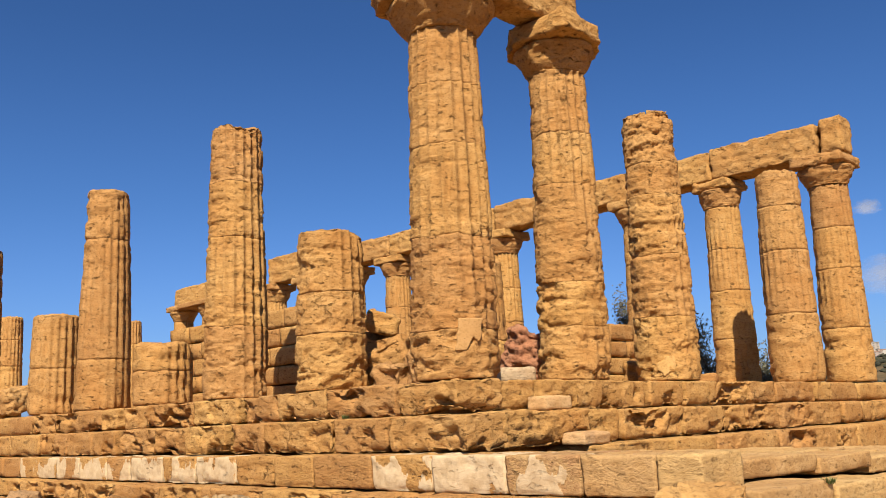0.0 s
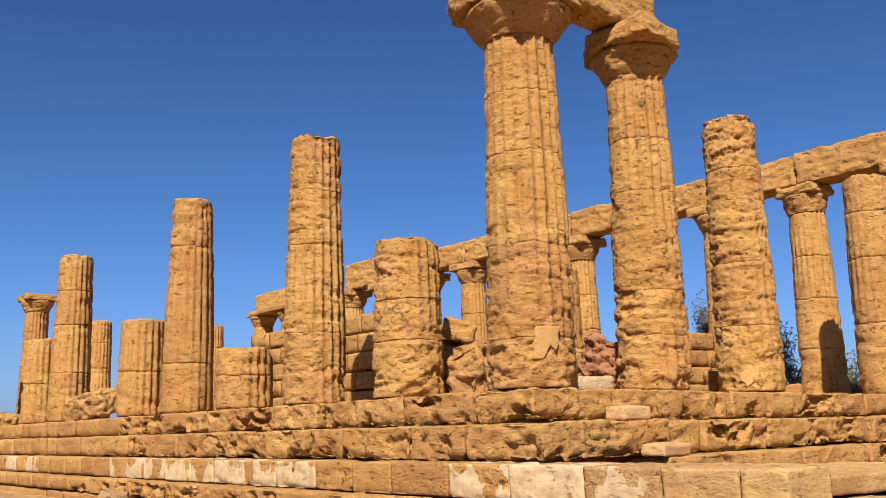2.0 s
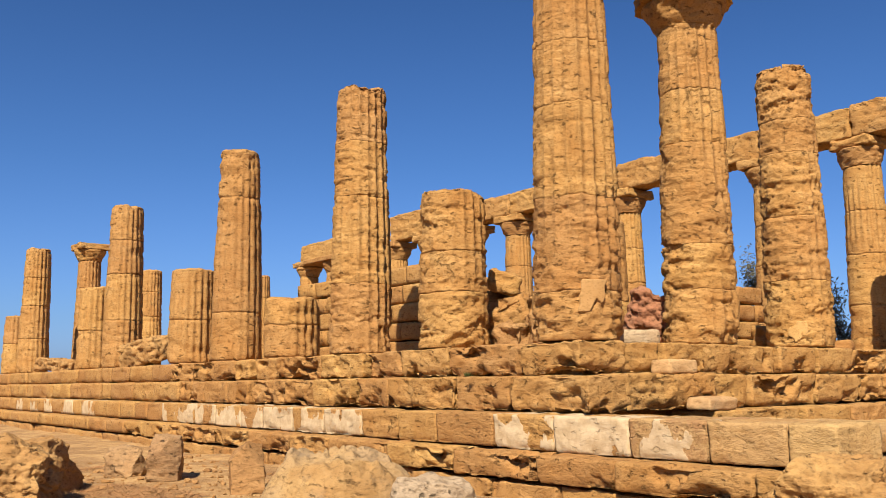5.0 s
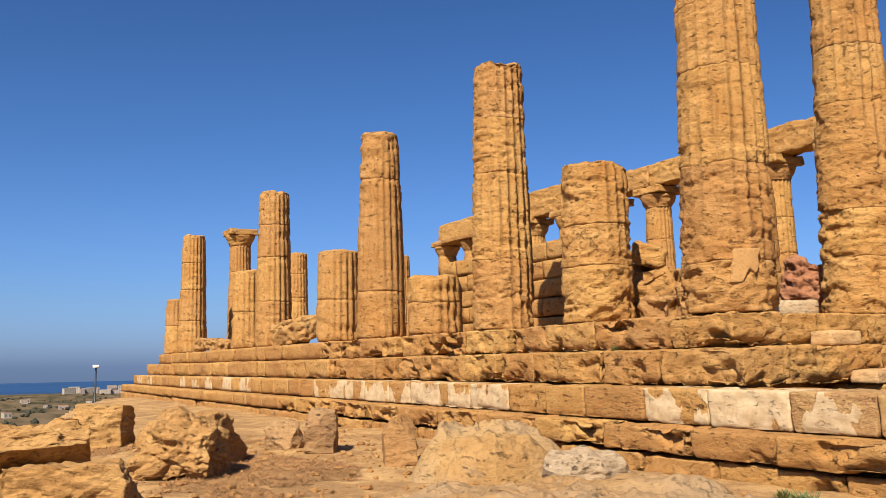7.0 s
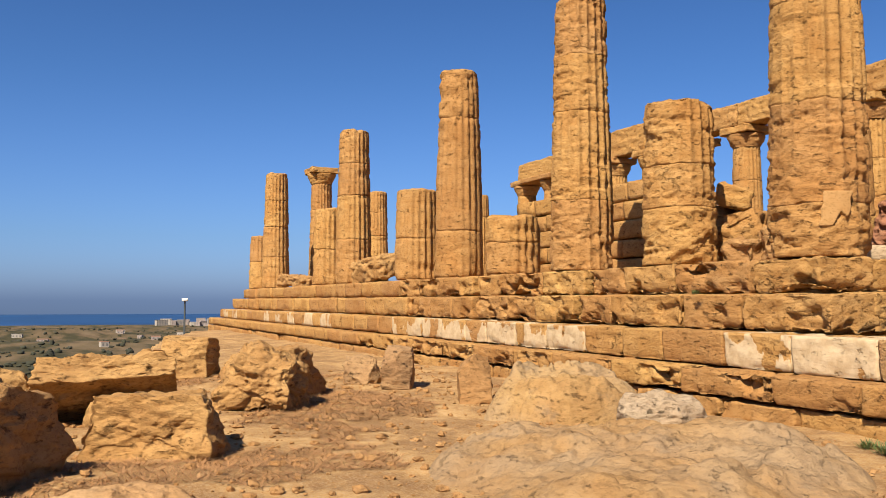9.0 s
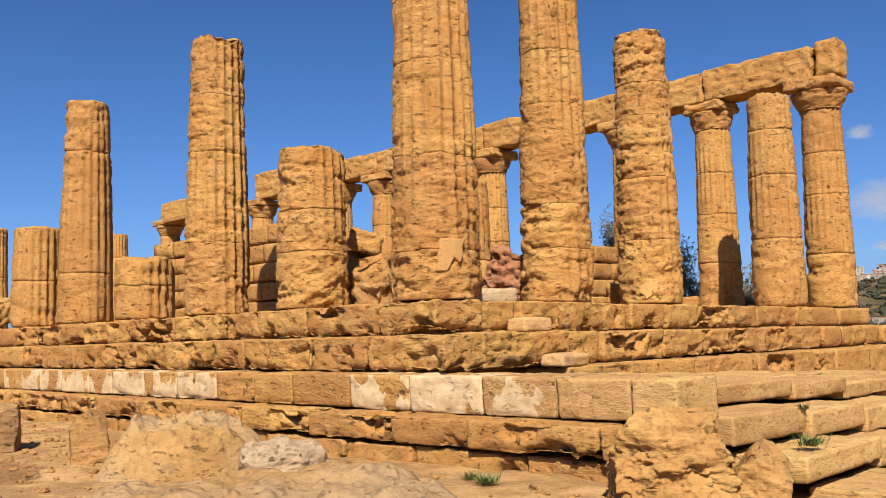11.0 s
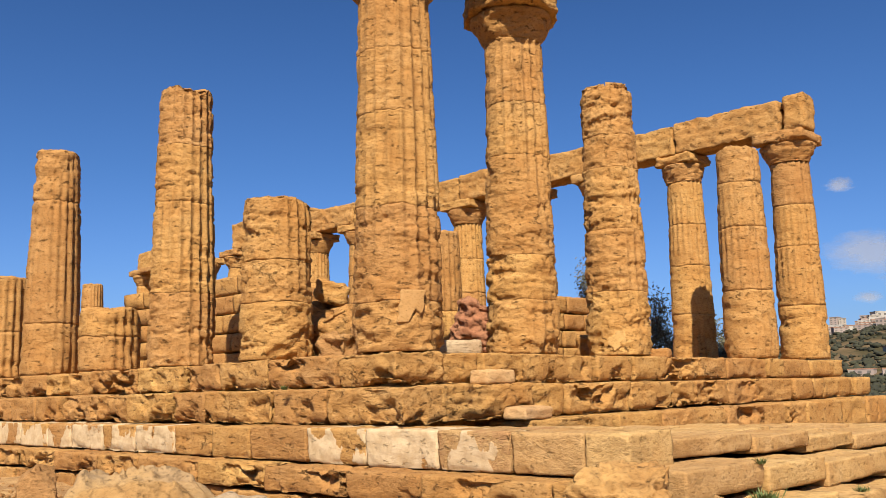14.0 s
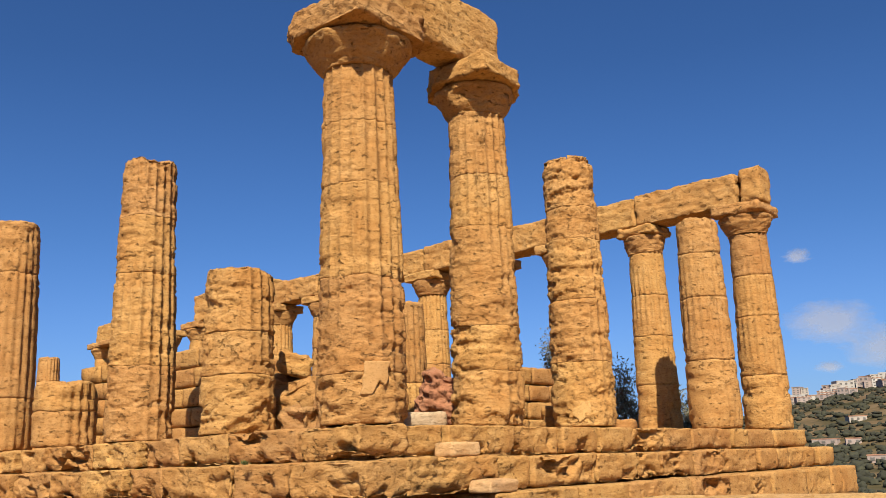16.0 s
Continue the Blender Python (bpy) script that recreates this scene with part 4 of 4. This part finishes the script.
def house(yaw, dist, size, material, storeys, seed, roof=False, name="house"):
    """A far building: body with rows of recessed windows and a roof edge."""
    r = random.Random(seed)
    x, y = polar(yaw, dist)
    w, d, h = size
    z = gz(x, y)
    facing = math.degrees(math.atan2(-10.2 - y, 9.95 - x)) + 90 + r.uniform(-25, 25)
    lab = {"house": "pale plastered house in the distance", "apartment_tower": "tall apartment block in the hill town"}[name]
    ob = thing(name, lab, "building", "far buildings", pose(x, y, z - 1, 0, 0, facing))
    wall = part("wall", box_mesh("wall", (w, d, h + 1), material, (0, 0, (h + 1) / 2)), ob)
    part("roof", box_mesh("roof", (w * 1.05, d * 1.05, 0.6), m_roof if roof else material, (0, 0, h + 1.3)), ob)
    n = max(2, int(w / 4))
    verts, quads, b = [], [], 0
    for s in range(storeys):
        for i in range(n):
            p, q = box_grid((w / n * 0.42, 0.3, h / storeys * 0.45), 999)
            verts.append(p + np.array([(i + 0.5) * w / n - w / 2, -d / 2 - 0.05, 1 + (s + 0.5) * h / storeys]))
            quads.append(q + b)
            b += len(p)
    part("windows", mesh_of("window", np.concatenate(verts), np.concatenate(quads), m_glass, False), ob)["kind"] = "stuff"


r = random.Random(5)
for i, (yw, h, w) in enumerate(((19.1, 21, 9), (18.75, 18, 8), (17.4, 15, 11), (16.9, 17, 8), (15.9, 14, 11), (15.0, 15, 10), (13.9, 14, 12), (12.8, 15, 10))):
    house(yw, 1120, (w, 14, h), m_tower if i % 2 == 0 else m_wall, 9, 100 + i, name="apartment_tower")
for i in range(80):
    yw = r.uniform(10.5, 20.4)
    house(yw, r.uniform(930, 1100), (r.uniform(6, 16), 9, r.uniform(4, 9)), r.choice((m_white, m_wall, m_tower, m_tower)), r.randint(1, 3), 200 + i, r.random() < 0.3)
for i in range(10):
    house(r.uniform(11, 18.5), r.uniform(420, 760), (r.uniform(6, 13), 7, r.uniform(2.5, 4)), r.choice((m_wall, m_tower)), 1, 300 + i, True)
for i in range(14):
    house(r.uniform(79, 95), r.uniform(900, 2200), (r.uniform(6, 15), 8, r.uniform(3, 5)), r.choice((m_tower, m_wall, m_wall)), 1, 400 + i, r.random() < 0.5)
for i in range(26):
    house(r.uniform(79.2, 83.8), r.uniform(2350, 2650), (r.uniform(10, 34), 12, r.uniform(5, 19)), r.choice((m_wall, m_wall, m_tower)), 6, 500 + i, name="apartment_tower")


def clumps(name, label, places, material, seed, kind="stuff"):
    """Many far tree crowns as one stuff object: rough clumps of uneven size."""
    base, quads = box_grid((2, 2, 2), 0.67)
    base = base / np.linalg.norm(base, axis=1, keepdims=True)
    r = np.random.RandomState(seed)
    verts, qs, b = [], [], 0
    for x, y, z, s in places:
        k = base * (1 + 0.6 * fbm(base * 1.6 + r.uniform(0, 50, 3), 2, seed))[:, None]
        verts.append(k * np.array([s * r.uniform(.8, 1.3), s * r.uniform(.8, 1.3), s * r.uniform(.55, .9)]) + np.array([x, y, z + s * 0.45]))
        qs.append(quads + b)
        b += len(base)
    return tagged(new(name, mesh_of(name, np.concatenate(verts), np.concatenate(qs), material)), label, "trees", kind=kind)


pl = []
tx = np.array([polar(r.uniform(8, 40), 10 ** r.uniform(2.45, 2.98)) for i in range(6500)])
pl = [(x, y, z, r.uniform(0.8, 2.7)) for (x, y), z in zip(tx, ground_z(tx[:, 0], tx[:, 1]))]
clumps("wooded_slope", "dark green scrub and trees on the far slope", pl, m_far_leaf, 3)
pl = []
for i in range(1500):
    yw, dd = r.uniform(76, 98), 10 ** r.uniform(2.5, 3.35)
    if vnoise(np.array([[yw * 0.5, dd * 0.006, 3.0]]), 8)[0] > -0.05:
        x, y = polar(yw, dd)
        pl.append((x, y, gz(x, y), r.uniform(0.9, 2.6)))
clumps("plain_trees", "dark scattered trees and hedges on the plain", pl, m_far_leaf, 4)


def cloud_material():
    """Soft vapour: thick in the middle of the sheet, torn towards its rim."""
    m, n, l, b = nodes_of("cloud_vapour")
    nt = m.node_tree
    tc = n.new("ShaderNodeTexCoord")
    o = n.new("ShaderNodeObjectInfo")
    ln = n.new("ShaderNodeVectorMath")
    ln.operation = "LENGTH"
    l.new(tc.outputs["Object"], ln.inputs[0])
    sh = n.new("ShaderNodeVectorMath")
    sh.operation = "MULTIPLY_ADD"
    l.new(o.outputs["Random"], sh.inputs[0])
    sh.inputs[1].default_value = (31, 17, 23)
    l.new(tc.outputs["Object"], sh.inputs[2])
    t = tex(nt, "ShaderNodeTexNoise", sh.outputs[0], Scale=2.2, Detail=9.0, Roughness=0.65)
    d = math_node(nt, "SUBTRACT", math_node(nt, "ADD", 0.62, math_node(nt, "MULTIPLY", t.outputs["Fac"], 1.5)), math_node(nt, "MULTIPLY", ln.outputs["Value"], 1.45))
    a = ramp(nt, d, [(0.20, (0, 0, 0)), (1.0, (0.60, 0.60, 0.60))])
    tr, df, ms = n.new("ShaderNodeBsdfTransparent"), n.new("ShaderNodeBsdfDiffuse"), n.new("ShaderNodeMixShader")
    df.inputs["Color"].default_value = (0.25, 0.265, 0.31, 1)
    l.new(a, ms.inputs["Fac"])
    l.new(tr.outputs[0], ms.inputs[1]), l.new(df.outputs[0], ms.inputs[2])
    l.new(ms.outputs[0], n["Material Output"].inputs["Surface"])
    return m


m_cloud = cloud_material()


def cloud(yaw, el, w, h):
    x, y = polar(yaw, 4300)
    z = 1.35 + 4300 * math.tan(radians(el))
    u = np.linspace(-1, 1, 9)
    A, B = np.meshgrid(u, u, indexing="ij")
    ob = new("cloud", mesh_of("cloud", np.stack([A, 0.1 * (1 - A * A - B * B), B], -1).reshape(-1, 3), grid_quads(9, 9)[:, ::-1], m_cloud))
    ob.matrix_basis = pose(x, y, z, 0, 0, yaw) @ Matrix.Diagonal((w / 2, 60, h / 2, 1))
    ob.visible_shadow = False
    return tagged(ob, "small pale cumulus cloud low over the hills", "cloud", "clouds", kind="structure")


for yw, el, w, h in ((17.0, 7.3, 520, 260), (14.2, 5.7, 420, 260), (18.2, 11.4, 170, 90), (17.2, 4.7, 160, 70), (10.5, 7.5, 520, 260)):
    cloud(yw, el, w, h)


# ---- olive trees behind the temple ----
def tree(x, y, z, height, spread, seed, leaves=5200):
    r = np.random.RandomState(seed)
    ob = thing("olive_tree", "grey-green olive tree growing behind the columns", "tree", "olive trees", pose(x, y, z))
    segs, tips = [], []

    def grow(p, d, length, rad, level):
        pts = [p]
        for i in range(4):
            d = d + r.normal(0, 0.16, 3) + np.array([0, 0, 0.06])
            d = d / np.linalg.norm(d)
            pts.append(pts[-1] + d * length / 4)
        segs.append((np.array(pts), rad, level))
        if level >= 2:
            tips.extend(pts[1:])
        if level < 4:
            for i in range(4 if level < 2 else 3):
                a = pts[r.randint(2, 5)]
                nd = d + r.normal(0, 0.62, 3)
                grow(a, nd / np.linalg.norm(nd), length * r.uniform(0.55, 0.8), rad * 0.55, level + 1)

    grow(np.zeros(3), np.array([0.1, 0, 1.0]), height * 0.34, 0.16, 0)
    verts, qs, b = [], [], 0
    for pts, rad, level in segs:
        k = 6 if level < 2 else 4
        th = np.linspace(0, 2 * math.pi, k + 1)[:-1]
        rr = rad * np.linspace(1, 0.6, len(pts))
        ring = np.stack([np.cos(th), np.sin(th), 0 * th], -1)
        verts.append((pts[:, None] + rr[:, None, None] * ring[None]).reshape(-1, 3))
        qs.append(grid_quads(len(pts), k, True, b))
        b += len(pts) * k
    allv = np.concatenate(verts)
    top = allv[:, 2].max()
    sc = np.array([spread / max(1e-3, np.abs(allv[:, :2]).max()), spread / max(1e-3, np.abs(allv[:, :2]).max()), height / top])
    part("trunk", mesh_of("trunk", allv * sc, np.concatenate(qs), m_bark), ob, "grey branching trunk")
    tips = np.array(tips)
    c = tips[r.randint(0, len(tips), leaves)] * sc + r.normal(0, 0.16, (leaves, 3))
    u = r.normal(0, 1, (leaves, 3))
    u /= np.linalg.norm(u, axis=1, keepdims=True)
    v = np.cross(u, r.normal(0, 1, (leaves, 3)))
    v /= np.linalg.norm(v, axis=1, keepdims=True)
    ln, wd = r.uniform(.06, .11, (leaves, 1)), r.uniform(.018, .03, (leaves, 1))
    P = np.stack([c - u * ln, c + v * wd, c + u * ln, c - v * wd], 1).reshape(-1, 3)
    crown = part("crown", mesh_of("crown", P, np.arange(leaves * 4).reshape(-1, 4), m_leaf, False), ob, "sparse grey-green leaves")
    return ob


tree(-10.4, 20.0, gz(-10.4, 20.0), 7.1, 1.6, 1, 5500)
tree(-7.1, 21.9, gz(-7.1, 21.9), 6.4, 2.6, 2, 8000)
tree(-4.9, 22.4, gz(-4.9, 22.4), 4.9, 1.9, 3, 5000)

# ---- straw, pebbles, weeds ----
def scatter_stones(count, seed):
    r = np.random.RandomState(seed)
    base, quads = box_grid((2, 2, 2), 1.0)
    base = base / np.linalg.norm(base, axis=1, keepdims=True)
    verts, qs, b = [], [], 0
    for i in range(count):
        x, y = r.uniform(-9, 8.5), r.uniform(-10.5, -2.6)
        s = 0.010 + 0.06 * r.rand() ** 5
        k = base * r.uniform(0.6, 1.2, (len(base), 1))
        verts.append(k * np.array([s, s * r.uniform(.7, 1.2), s * 0.6]) + np.array([x, y, gz(x, y) + s * 0.25]))
        qs.append(quads + b)
        b += len(base)
    tagged(new("pebbles", mesh_of("pebbles", np.concatenate(verts), np.concatenate(qs), m_rock, False)), "small loose stones on the dry earth", "pebbles", kind="stuff")


scatter_stones(5200, 3)


def scatter_straw(count, seed):
    r = np.random.RandomState(seed)
    x, y = r.uniform(-8, 8.5, count * 3), r.uniform(-10.8, -3.0, count * 3)
    ok = fbm(np.stack([x * 0.55, y * 0.8, 0 * x], 1), 3, 41) > 0.08
    x, y = x[ok][:count], y[ok][:count]
    z = ground_z(x, y)
    n = len(x)
    a, up = r.uniform(0, 6.28, n), r.uniform(0.0, 0.5, n)
    ln = r.uniform(0.025, 0.11, n)
    d = np.stack([np.cos(a) * ln, np.sin(a) * ln, up * ln], 1)
    w = np.stack([-np.sin(a), np.cos(a), 0 * a], 1) * 0.0045
    p = np.stack([x, y, z + 0.006], 1)
    P = np.stack([p - w, p + w, p + d + w * .4, p + d - w * .4], 1).reshape(-1, 3)
    tagged(new("straw", mesh_of("straw", P, np.arange(4 * n).reshape(-1, 4), m_straw, False)), "brown dry grass litter on the earth", "dry grass", kind="stuff")


scatter_straw(80000, 5)


def weed(x, y, z, size, seed, blades=110):
    r = np.random.RandomState(seed)
    a, up = r.uniform(0, 6.28, blades), r.uniform(0.3, 1.6, blades)
    d = np.stack([np.cos(a), np.sin(a), up], 1)
    d = d / np.linalg.norm(d, axis=1, keepdims=True) * size * r.uniform(.5, 1, (blades, 1))
    w = np.stack([-np.sin(a), np.cos(a), 0 * a], 1) * size * 0.045
    p = r.normal(0, size * 0.25, (blades, 3)) * np.array([1, 1, 0.0])
    P = np.stack([p, p + d * .5 + w, p + d, p + d * .5 - w], 1).reshape(-1, 3)
    ob = new("weed", mesh_of("weed", P, np.arange(4 * blades).reshape(-1, 4), m_weed, False))
    ob.matrix_basis = pose(x, y, z)
    tagged(ob, "small green weed growing between the stones", "weed", "weeds")


for i, (x, y, z, sz) in enumerate(((6.15, -0.75, 0.22, 0.2), (3.3, -2.75, None, 0.14), (3.75, -3.0, None, 0.18), (6.3, 1.6, 0.1, 0.12), (5.7, 0.2, 0.5, 0.12), (-1.0, -1.28, 1.47, 0.10))):
    weed(x, y, gz(x, y) if z is None else z, sz, 70 + i)
